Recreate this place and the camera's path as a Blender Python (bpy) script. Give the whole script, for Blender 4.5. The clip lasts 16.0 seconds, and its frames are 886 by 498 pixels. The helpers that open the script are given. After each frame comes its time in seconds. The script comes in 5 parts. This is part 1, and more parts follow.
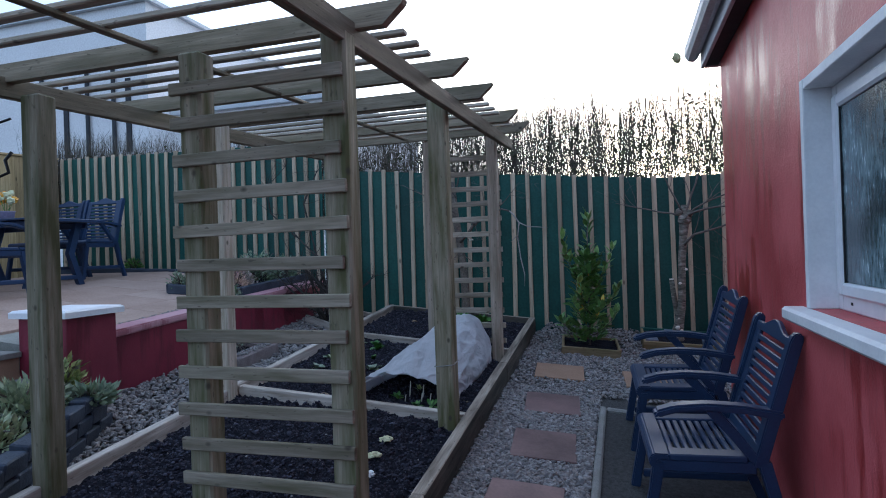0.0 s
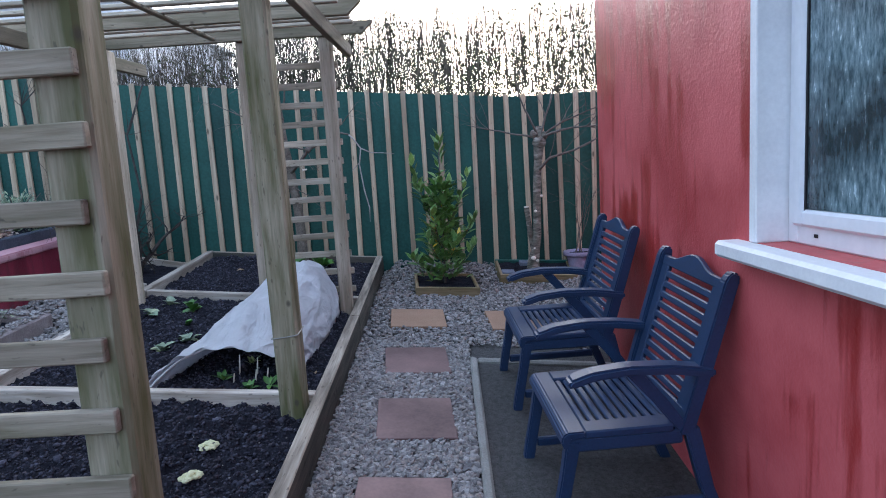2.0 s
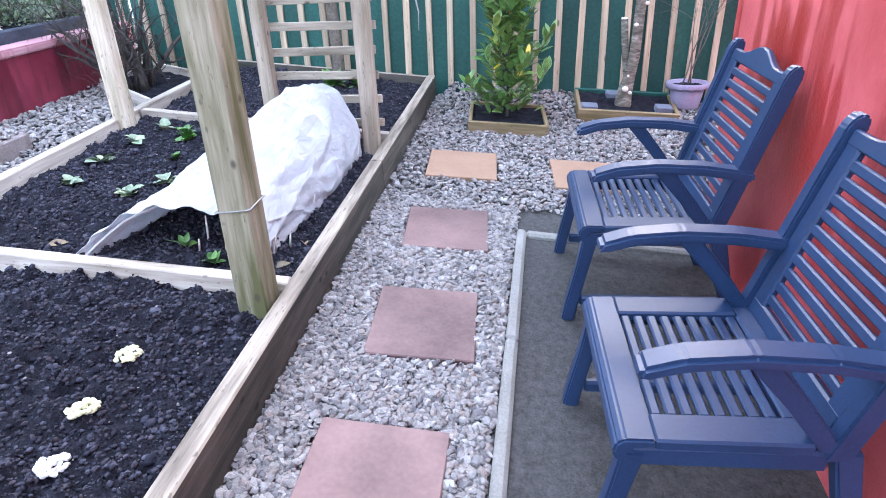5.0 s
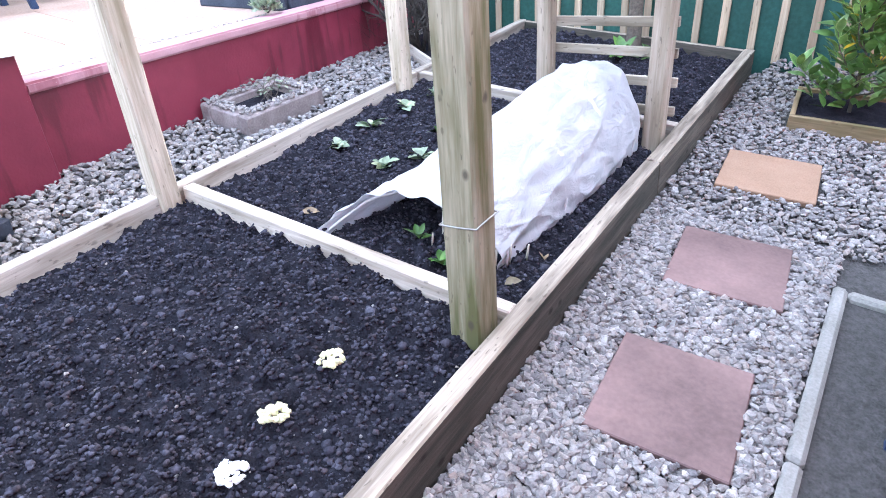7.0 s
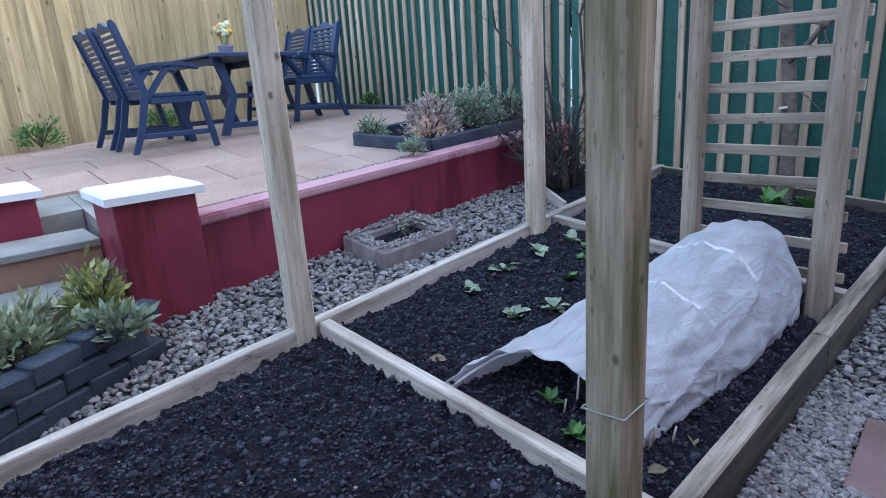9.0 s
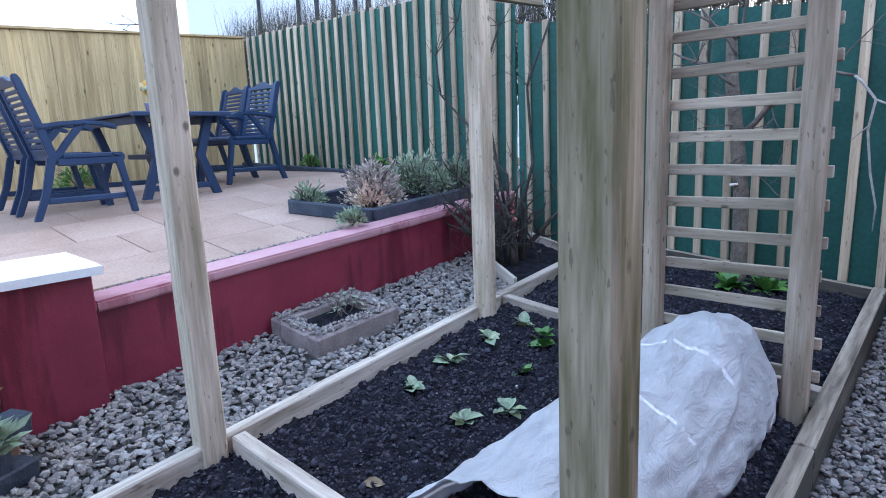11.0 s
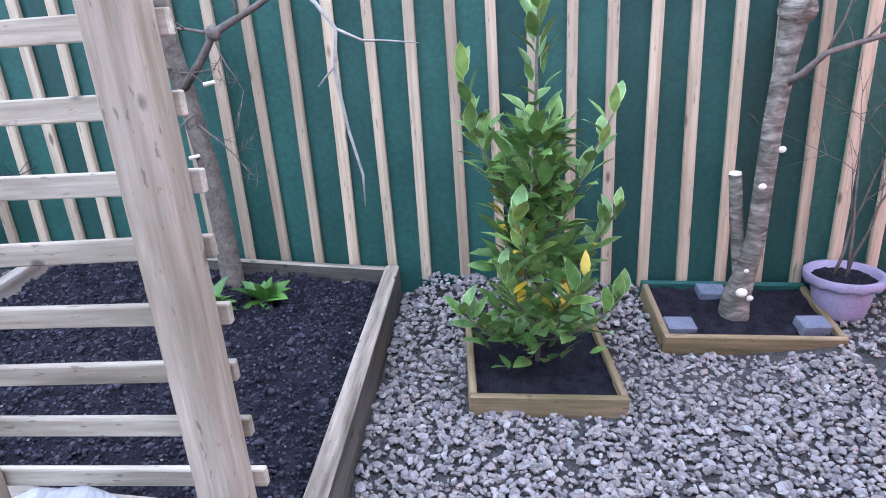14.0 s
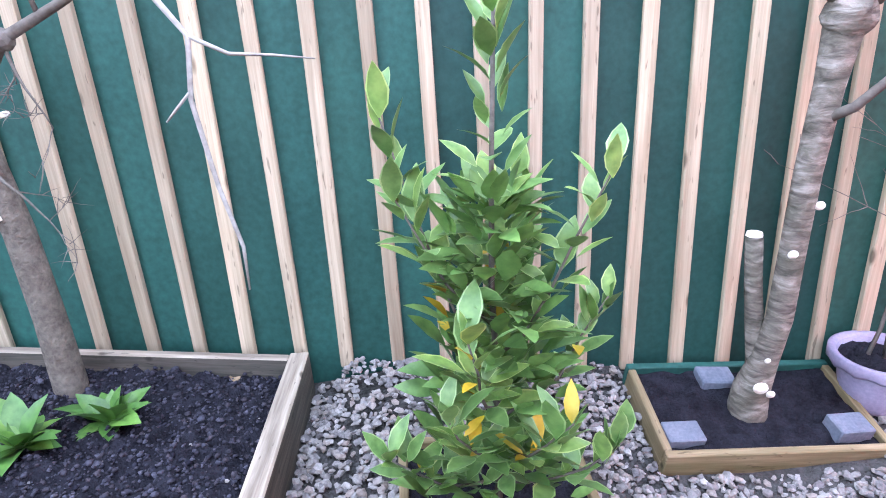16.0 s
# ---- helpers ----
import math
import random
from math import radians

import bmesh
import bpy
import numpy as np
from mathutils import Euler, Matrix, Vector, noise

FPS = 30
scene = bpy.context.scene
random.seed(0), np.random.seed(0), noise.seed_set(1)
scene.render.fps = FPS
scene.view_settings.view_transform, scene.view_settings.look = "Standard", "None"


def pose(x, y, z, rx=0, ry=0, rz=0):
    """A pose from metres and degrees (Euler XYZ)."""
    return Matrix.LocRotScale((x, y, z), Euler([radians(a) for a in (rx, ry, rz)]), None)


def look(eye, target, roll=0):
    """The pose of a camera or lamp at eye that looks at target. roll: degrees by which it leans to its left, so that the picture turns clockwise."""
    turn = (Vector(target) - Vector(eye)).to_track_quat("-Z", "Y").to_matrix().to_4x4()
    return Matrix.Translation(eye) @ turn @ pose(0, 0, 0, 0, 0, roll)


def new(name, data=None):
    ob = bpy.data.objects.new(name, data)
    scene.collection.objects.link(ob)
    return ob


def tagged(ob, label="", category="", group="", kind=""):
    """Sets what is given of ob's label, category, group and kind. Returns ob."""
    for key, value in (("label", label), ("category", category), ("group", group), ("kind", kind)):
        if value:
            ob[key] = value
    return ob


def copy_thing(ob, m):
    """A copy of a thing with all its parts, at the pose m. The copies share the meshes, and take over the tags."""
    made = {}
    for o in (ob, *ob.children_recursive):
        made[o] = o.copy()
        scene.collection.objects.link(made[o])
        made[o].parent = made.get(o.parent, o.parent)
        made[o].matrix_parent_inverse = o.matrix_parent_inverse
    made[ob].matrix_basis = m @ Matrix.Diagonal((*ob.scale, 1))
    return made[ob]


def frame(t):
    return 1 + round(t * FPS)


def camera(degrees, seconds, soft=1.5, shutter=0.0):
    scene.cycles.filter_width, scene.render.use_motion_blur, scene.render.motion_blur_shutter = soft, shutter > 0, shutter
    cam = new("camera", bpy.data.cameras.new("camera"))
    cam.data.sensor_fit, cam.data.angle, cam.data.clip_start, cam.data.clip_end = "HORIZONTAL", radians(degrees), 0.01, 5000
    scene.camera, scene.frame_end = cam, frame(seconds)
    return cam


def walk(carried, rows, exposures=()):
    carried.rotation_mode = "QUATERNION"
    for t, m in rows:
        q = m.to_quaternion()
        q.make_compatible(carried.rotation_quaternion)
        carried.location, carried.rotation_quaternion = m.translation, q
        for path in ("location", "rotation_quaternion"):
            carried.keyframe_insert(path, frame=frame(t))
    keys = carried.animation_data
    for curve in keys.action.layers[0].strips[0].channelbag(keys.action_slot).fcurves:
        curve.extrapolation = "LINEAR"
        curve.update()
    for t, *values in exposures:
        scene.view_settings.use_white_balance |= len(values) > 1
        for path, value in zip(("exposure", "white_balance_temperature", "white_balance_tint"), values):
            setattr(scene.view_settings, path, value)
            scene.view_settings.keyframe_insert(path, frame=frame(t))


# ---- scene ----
cam = camera(73.5, 16.0, soft=1.0)
PATH = [
    (0, (0.047, -0.235, 1.161), (-0.534, 1.678, 1.166), -1.9),
    (0.5, (-0.076, -0.064, 1.176), (-0.465, 1.898, 1.135), -2.6),
    (1, (-0.091, 0.192, 1.175), (-0.320, 2.177, 1.077), -2.8),
    (1.5, (-0.119, 0.410, 1.177), (-0.266, 2.396, 0.991), -3.2),
    (2, (-0.233, 0.613, 1.164), (-0.268, 2.597, 0.909), -3.5),
    (2.5, (-0.261, 0.818, 1.144), (-0.175, 2.781, 0.768), -3.4),
    (3, (-0.216, 1.060, 1.128), (-0.135, 2.999, 0.645), -3.2),
    (3.2, (-0.207, 1.135, 1.125), (-0.133, 3.065, 0.607), -3.0),
    (5.3, (-0.046, 1.741, 1.127), (-0.442, 3.498, 0.257), -1.8),
    (5.5, (-0.083, 1.788, 1.127), (-0.535, 3.525, 0.245), -1.5),
    (6, (-0.159, 1.898, 1.129), (-0.838, 3.541, 0.213), -2.0),
    (6.5, (-0.170, 2.036, 1.133), (-1.040, 3.577, 0.201), -2.6),
    (7, (-0.167, 2.157, 1.164), (-1.256, 3.550, 0.230), -4.0),
    (7.5, (-0.241, 2.220, 1.190), (-1.464, 3.514, 0.281), -4.9),
    (8, (-0.273, 2.216, 1.238), (-1.580, 3.501, 0.437), -4.3),
    (8.5, (-0.262, 2.186, 1.267), (-1.674, 3.442, 0.611), -4.7),
    (8.7, (-0.268, 2.194, 1.274), (-1.712, 3.438, 0.670), -4.6),
    (10.8, (-0.554, 2.384, 1.329), (-1.983, 3.742, 0.991), -2.3),
    (11, (-0.552, 2.476, 1.352), (-1.901, 3.904, 0.978), -2.3),
    (11.5, (-0.534, 2.807, 1.349), (-1.626, 4.414, 0.878), -2.4),
    (12, (-0.512, 3.140, 1.377), (-1.375, 4.851, 0.806), -4.0),
    (12.5, (-0.542, 3.361, 1.386), (-1.143, 5.171, 0.785), -3.3),
    (13, (-0.544, 3.590, 1.380), (-0.952, 5.443, 0.749), -3.2),
    (13.5, (-0.466, 3.873, 1.374), (-0.761, 5.741, 0.721), -3.1),
    (14, (-0.445, 4.127, 1.381), (-0.659, 6.002, 0.721), -4.0),
    (14.5, (-0.463, 4.325, 1.387), (-0.558, 6.211, 0.729), -3.4),
    (15, (-0.464, 4.551, 1.395), (-0.489, 6.439, 0.735), -3.1),
    (15.5, (-0.425, 4.779, 1.405), (-0.441, 6.666, 0.742), -3.1),
    (16, (-0.429, 4.946, 1.439), (-0.461, 6.820, 0.741), -3.4),
]
EXPOSURES = [(0, 0.0, 5200, 8), (0.5, 0.75, 5250, 8), (1.0, 0.9, 5400, 9), (2.0, 0.9, 5500, 10), (3.2, 1.35, 5600, 10), (5.3, 2.6, 5900, 15), (7.0, 2.6, 6000, 15), (7.5, 2.4, 5950, 13), (8.5, 1.15, 5400, 10), (11, 1.35, 5400, 10), (11.5, 1.74, 5500, 13), (12.0, 1.85, 5600, 17), (13.0, 2.2, 5650, 18), (14.5, 2.3, 5900, 18), (15, 2.38, 5950, 18), (16, 2.85, 6050, 20)]
walk(cam, [(t, look(eye, target, roll)) for t, eye, target, roll in PATH], EXPOSURES)

# ---- daylight: a pale overcast winter sky ----
SUN_ELEVATION, SUN_AZIMUTH = 22, 5
world = bpy.data.worlds.new("sky")
scene.world = world
world.use_nodes = True
wn, wl = world.node_tree.nodes, world.node_tree.links
sky = wn.new("ShaderNodeTexSky")
sky.sky_type = "NISHITA"
sky.sun_disc = False
sky.sun_elevation, sky.sun_rotation = radians(SUN_ELEVATION), radians(SUN_AZIMUTH)
sky.air_density, sky.dust_density, sky.ozone_density = 1.0, 4.0, 1.0
# a thin even layer of cloud over the clear sky
cloud = wn.new("ShaderNodeMix")
cloud.data_type, cloud.blend_type = "RGBA", "ADD"
cloud.inputs[0].default_value = 1.0
cloud.inputs[7].default_value = (3.6, 4.0, 4.5, 1)
wl.new(sky.outputs[0], cloud.inputs[6])
wl.new(cloud.outputs[2], wn["Background"].inputs[0])
wn["Background"].inputs[1].default_value = 0.15
sun = new("sun", bpy.data.lights.new("sun", "SUN"))
sun.data.energy, sun.data.angle, sun.data.color = 0.5, radians(30), (1.0, 0.96, 0.92)
sa, se = radians(SUN_AZIMUTH), radians(SUN_ELEVATION)
sun.matrix_world = look((0, 0, 20), Vector((0, 0, 20)) - Vector((math.sin(sa) * math.cos(se), math.cos(sa) * math.cos(se), math.sin(se))))


# ---- the lie of the land ----
def BANK(x, y):
    """Gravel banked up towards the fence, beside the raised bed."""
    return 0.12 * max(0.0, min(1.0, (x + 0.95) / 0.12)) * max(0.0, min(1.0, (y - 6.38) / 0.6))


def G(x, y):
    """Height of the sloping gravel ground."""
    rise = max(0.0, min(1.0, (x - 0.5) / 0.7)) * max(0.0, min(1.0, (y - 4.9) / 0.7))
    return -0.0904 * (x + 0.34) + 0.0701 * (y - 5.6) + max(0.13 * rise, BANK(x, y))


def PATIO(x, y):
    """Height of the raised patio."""
    return 0.60 + 0.052 * (y - 3.3) + 0.10 * max(0.0, min(-3.85 - x, 2.2))


# ---- materials ----
def node_mat(name):
    m = bpy.data.materials.new(name)
    m.use_nodes = True
    return m, m.node_tree.nodes, m.node_tree.links, m.node_tree.nodes["Principled BSDF"]


def ramp(nodes, links, src, stops):
    r = nodes.new("ShaderNodeValToRGB")
    while len(r.color_ramp.elements) < len(stops):
        r.color_ramp.elements.new(0.5)
    for e, (p, c) in zip(r.color_ramp.elements, stops):
        e.position, e.color = p, (*c, 1)
    links.new(src, r.inputs[0])
    return r.outputs[0]


def coords(nodes, links, scale=(1, 1, 1), vary=True):
    """Object coordinates at real size, shifted at random from object to object."""
    tc, mp = nodes.new("ShaderNodeTexCoord"), nodes.new("ShaderNodeMapping")
    mp.inputs["Scale"].default_value = scale
    links.new(tc.outputs["Object"], mp.inputs["Vector"])
    if vary:
        oi, mul = nodes.new("ShaderNodeObjectInfo"), nodes.new("ShaderNodeMath")
        mul.operation = "MULTIPLY"
        mul.inputs[1].default_value = 37.0
        links.new(oi.outputs["Random"], mul.inputs[0])
        links.new(mul.outputs[0], mp.inputs["Location"])
    return mp.outputs[0]


def noise_tex(nodes, links, vec, scale, detail=4, rough=0.55, distort=0.0):
    n = nodes.new("ShaderNodeTexNoise")
    n.inputs["Scale"].default_value, n.inputs["Detail"].default_value = scale, detail
    n.inputs["Roughness"].default_value, n.inputs["Distortion"].default_value = rough, distort
    links.new(vec, n.inputs["Vector"])
    return n.outputs["Fac"]


def mix(nodes, links, fac, a, b, mode="MIX"):
    m = nodes.new("ShaderNodeMix")
    m.data_type, m.blend_type = "RGBA", mode
    for sock, v in ((m.inputs[0], fac), (m.inputs[6], a), (m.inputs[7], b)):
        if isinstance(v, (int, float)):
            sock.default_value = v
        elif isinstance(v, tuple):
            sock.default_value = (*v, 1)
        else:
            links.new(v, sock)
    return m.outputs[2]


def bump(nodes, links, bsdf, height, strength=0.4, dist=0.01):
    b = nodes.new("ShaderNodeBump")
    b.inputs["Strength"].default_value, b.inputs["Distance"].default_value = strength, dist
    links.new(height, b.inputs["Height"])
    links.new(b.outputs[0], bsdf.inputs["Normal"])


def plain(name, dark, light, scale=6, rough=0.7, fine=60, bump_strength=0.3, dist=0.004, metallic=0.0, rnd=0.0, island=False, spec=0.3, mixed=0.35):
    """A surface with two scales of tone, grain and relief."""
    m, n, l, b = node_mat(name)
    v = coords(n, l)
    big, small = noise_tex(n, l, v, scale, 5), noise_tex(n, l, v, fine, 4)
    c = ramp(n, l, big, [(0.3, dark), (0.7, light)])
    c = mix(n, l, mixed, c, ramp(n, l, small, [(0.25, tuple(x * 0.55 for x in dark)), (0.75, tuple(min(1, x * 1.25) for x in light))]))
    if rnd:
        src = n.new("ShaderNodeNewGeometry").outputs["Random Per Island"] if island else n.new("ShaderNodeObjectInfo").outputs["Random"]
        c = mix(n, l, 1.0, c, ramp(n, l, src, [(0, (1 - rnd, 1 - rnd, 1 - rnd * 0.9)), (0.45, (1.0, 0.99, 0.98)), (0.6, (1.0 + rnd * 0.25, 1.0, 1.0 - rnd * 0.15)), (0.75, (1.0, 1.01, 1.03)), (1, (1 + rnd,) * 3)]), "MULTIPLY")
    l.new(c, b.inputs["Base Color"])
    b.inputs["Roughness"].default_value, b.inputs["Metallic"].default_value = rough, metallic
    b.inputs["Specular IOR Level"].default_value = spec
    bump(n, l, b, small, bump_strength, dist)
    return m


def wood(name, dark, light, stain=None, stain_amount=0.5, rough=0.75, knots=True):
    """Sawn softwood, grain along local x, with knots, weather stains and a rough face."""
    m, n, l, b = node_mat(name)
    v = coords(n, l, (1.2, 22, 22))
    grain = noise_tex(n, l, v, 3.2, 6, 0.6, 0.6)
    c = ramp(n, l, grain, [(0.28, dark), (0.5, tuple((a + d) / 2 for a, d in zip(dark, light))), (0.72, light)])
    v2 = coords(n, l, (0.8, 7, 7))
    blot = noise_tex(n, l, v2, 2.6, 5)
    if stain:
        c = mix(n, l, ramp(n, l, blot, [(0.5 - 0.25 * stain_amount, (0, 0, 0)), (0.85 - 0.25 * stain_amount, (1, 1, 1))]), c, stain)
    if knots:
        vo = n.new("ShaderNodeTexVoronoi")
        vo.inputs["Scale"].default_value = 1.0
        l.new(coords(n, l, (6, 9, 9)), vo.inputs["Vector"])
        c = mix(n, l, ramp(n, l, vo.outputs["Distance"], [(0.06, (0.85,) * 3), (0.13, (0, 0, 0))]), c, tuple(x * 0.28 for x in dark))
    fleck = noise_tex(n, l, coords(n, l, (22, 75, 75)), 1.0, 2, 0.5)
    c = mix(n, l, ramp(n, l, fleck, [(0.66, (0, 0, 0)), (0.71, (0.6,) * 3)]), c, tuple(x * 0.35 for x in dark))
    rr = n.new("ShaderNodeObjectInfo")
    c = mix(n, l, 1.0, c, ramp(n, l, rr.outputs["Random"], [(0, (0.70, 0.68, 0.66)), (0.5, (0.95, 0.95, 0.95)), (1, (1.15, 1.13, 1.10))]), "MULTIPLY")
    l.new(c, b.inputs["Base Color"])
    b.inputs["Roughness"].default_value = rough
    b.inputs["Specular IOR Level"].default_value = 0.25
    bump(n, l, b, grain, 0.45, 0.005)
    return m


M = {}
M["post"] = wood("weathered_post_wood", (0.25, 0.222, 0.162), (0.48, 0.43, 0.33), (0.105, 0.107, 0.047), 0.82)
M["oldslat"] = wood("weathered_slat_wood", (0.23, 0.20, 0.15), (0.45, 0.40, 0.315), (0.13, 0.12, 0.07), 0.5)
M["postpale"] = wood("pale_post_wood", (0.40, 0.335, 0.26), (0.68, 0.595, 0.49), (0.27, 0.23, 0.155), 0.4)
M["slat"] = wood("pale_sawn_wood", (0.35, 0.30, 0.235), (0.61, 0.55, 0.455), (0.22, 0.19, 0.14), 0.4)
M["beam"] = wood("pergola_beam_wood", (0.17, 0.14, 0.10), (0.34, 0.29, 0.21), (0.13, 0.115, 0.07), 0.5)
M["batten"] = wood("fence_batten_wood", (0.38, 0.30, 0.21), (0.62, 0.52, 0.385), (0.28, 0.22, 0.15), 0.35)
# bed boards: a dark wood for the sides, a paler wood for the top
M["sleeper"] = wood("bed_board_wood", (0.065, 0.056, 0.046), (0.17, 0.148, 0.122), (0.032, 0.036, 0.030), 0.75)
M["boardtop"] = wood("pale_board_top", (0.27, 0.22, 0.165), (0.52, 0.45, 0.365), (0.095, 0.075, 0.058), 0.45)
M["oldwhite"] = wood("flaking_pale_board", (0.42, 0.37, 0.32), (0.66, 0.60, 0.53), (0.20, 0.16, 0.12), 0.35)
M["planter"] = wood("planter_board_wood", (0.20, 0.15, 0.085), (0.38, 0.29, 0.18), (0.13, 0.11, 0.05), 0.6)
M["closeboard"] = wood("new_fence_board", (0.36, 0.27, 0.13), (0.55, 0.43, 0.24), (0.26, 0.19, 0.09), 0.3)
M["green"] = plain("green_fence_paint", (0.012, 0.060, 0.050), (0.025, 0.105, 0.086), 2.5, 0.55, 40, 0.2, 0.003, rnd=0.32)
M["soil"] = plain("dark_soil", (0.007, 0.007, 0.010), (0.034, 0.034, 0.045), 18, 0.95, 90, 1.0, 0.015, spec=0.06)
M["crumb"] = plain("soil_crumb", (0.015, 0.015, 0.021), (0.092, 0.091, 0.118), 24, 0.95, 120, 0.6, 0.006, rnd=0.6, island=True, spec=0.06)
M["stone"] = plain("grey_gravel_stone", (0.185, 0.174, 0.166), (0.355, 0.338, 0.326), 26, 0.8, 160, 0.4, 0.002, rnd=0.42, island=True, spec=0.15)
M["gravelbed"] = plain("gravel_under", (0.045, 0.044, 0.043), (0.115, 0.112, 0.110), 38, 0.9, 110, 0.9, 0.015, spec=0.15)
M["concrete"] = plain("worn_concrete", (0.155, 0.16, 0.132), (0.335, 0.335, 0.305), 3.0, 0.8, 90, 0.35, 0.003)
M["kerb"] = plain("pad_edging", (0.19, 0.185, 0.165), (0.33, 0.32, 0.30), 5, 0.8, 110, 0.35, 0.003)
M["redslab"] = plain("red_brown_slab", (0.10, 0.062, 0.060), (0.29, 0.185, 0.172), 2.6, 0.55, 60, 0.25, 0.002, mixed=0.16, rnd=0.12)
M["buffslab"] = plain("buff_slab", (0.27, 0.165, 0.105), (0.36, 0.23, 0.155), 5, 0.8, 170, 0.25, 0.002)
M["paving"] = plain("patio_paving", (0.29, 0.195, 0.15), (0.45, 0.33, 0.265), 1.8, 0.7, 60, 0.25, 0.002, rnd=0.08)
M["white"] = plain("white_masonry_paint", (0.70, 0.70, 0.72), (0.84, 0.84, 0.85), 5, 0.6, 70, 0.2, 0.003, mixed=0.12)
M["upvc"] = plain("white_upvc", (0.76, 0.77, 0.80), (0.84, 0.84, 0.86), 2, 0.3, 30, 0.03, 0.001, mixed=0.12)
M["blockwork"] = plain("dark_slate_block", (0.022, 0.030, 0.048), (0.060, 0.073, 0.10), 8, 0.7, 80, 0.6, 0.006, rnd=0.2)
M["brick"] = plain("blue_grey_brick", (0.11, 0.13, 0.18), (0.20, 0.22, 0.27), 10, 0.7, 90, 0.4, 0.003)
M["bark"] = plain("tree_bark", (0.07, 0.058, 0.048), (0.24, 0.21, 0.175), 14, 0.9, 70, 0.9, 0.012, spec=0.15)
M["twig"] = plain("bare_twig", (0.08, 0.068, 0.058), (0.20, 0.175, 0.155), 12, 0.85, 60, 0.4, 0.003, spec=0.15)
M["palebranch"] = plain("dry_pale_branch", (0.26, 0.24, 0.22), (0.46, 0.43, 0.40), 14, 0.85, 60, 0.4, 0.003, spec=0.15)
M["hedge"] = plain("hedge_twig", (0.05, 0.045, 0.038), (0.17, 0.15, 0.12), 4, 0.9, 30, 0.3, 0.003, rnd=0.5, island=True, spec=0.15)
M["hedgeleaf"] = plain("hedge_leaf", (0.03, 0.04, 0.022), (0.09, 0.10, 0.05), 5, 0.6, 30, 0.2, 0.002, rnd=0.5, island=True, spec=0.15)
M["darktwig"] = plain("dark_shrub_twig", (0.02, 0.018, 0.018), (0.085, 0.075, 0.068), 12, 0.85, 60, 0.5, 0.004, spec=0.15)
M["pinkstone"] = plain("pinkish_stone_edging", (0.20, 0.165, 0.16), (0.36, 0.31, 0.30), 12, 0.85, 80, 0.6, 0.006, rnd=0.15)
M["tape"] = plain("white_tape", (0.66, 0.66, 0.69), (0.74, 0.74, 0.77), 5, 0.6, 60, 0.1, 0.001)
M["cut"] = plain("fresh_cut_wood", (0.68, 0.62, 0.52), (0.82, 0.77, 0.68), 20, 0.8, 90, 0.3, 0.002)
M["blue"] = plain("navy_blue_resin", (0.012, 0.028, 0.074), (0.020, 0.044, 0.108), 3, 0.42, 90, 0.12, 0.001, spec=0.45)
M["pot"] = plain("mauve_plastic_pot", (0.25, 0.22, 0.32), (0.33, 0.29, 0.40), 4, 0.5, 60, 0.1, 0.001)
M["black"] = plain("black_rubber", (0.008, 0.008, 0.009), (0.02, 0.02, 0.022), 10, 0.5, 60, 0.1, 0.001)
M["fascia"] = plain("grey_fascia", (0.52, 0.53, 0.55), (0.62, 0.63, 0.65), 3, 0.5, 40, 0.1, 0.002)
M["darkroof"] = plain("dark_roof_trim", (0.02, 0.021, 0.025), (0.05, 0.05, 0.055), 4, 0.7, 40, 0.2, 0.003)
M["render_white"] = plain("pale_house_render", (0.80, 0.76, 0.75), (0.87, 0.84, 0.83), 0.8, 0.85, 20, 0.2, 0.004)
M["inside"] = plain("room_plaster", (0.25, 0.28, 0.30), (0.34, 0.37, 0.39), 2, 0.9, 20, 0.1, 0.002)
M["straw"] = plain("dry_seed_head", (0.30, 0.27, 0.14), (0.45, 0.42, 0.24), 30, 0.8, 90, 0.3, 0.002)
M["bloom"] = plain("cream_petal", (0.52, 0.51, 0.27), (0.72, 0.70, 0.46), 30, 0.7, 80, 0.2, 0.002)
M["orange"] = plain("orange_petal", (0.55, 0.22, 0.03), (0.75, 0.42, 0.06), 30, 0.6, 80, 0.2, 0.002)
M["wire"] = plain("tie_wire", (0.30, 0.30, 0.29), (0.45, 0.45, 0.43), 20, 0.45, 60, 0.1, 0.001, metallic=0.6)


# grey bark with pale bands across the stem
m, n, l, b = node_mat("banded_bark")
v = coords(n, l, (6, 6, 20))
f = noise_tex(n, l, v, 2.0, 5, 0.6, 0.5)
g2 = noise_tex(n, l, coords(n, l), 12, 4)
c = ramp(n, l, f, [(0.32, (0.075, 0.066, 0.057)), (0.52, (0.22, 0.195, 0.165)), (0.72, (0.43, 0.395, 0.35))])
l.new(mix(n, l, ramp(n, l, g2, [(0.42, (0, 0, 0)), (0.62, (0.55,) * 3)]), c, (0.075, 0.078, 0.055)), b.inputs["Base Color"])
b.inputs["Roughness"].default_value = 0.9
b.inputs["Specular IOR Level"].default_value = 0.15
bump(n, l, b, f, 0.9, 0.012)
M["banded"] = m


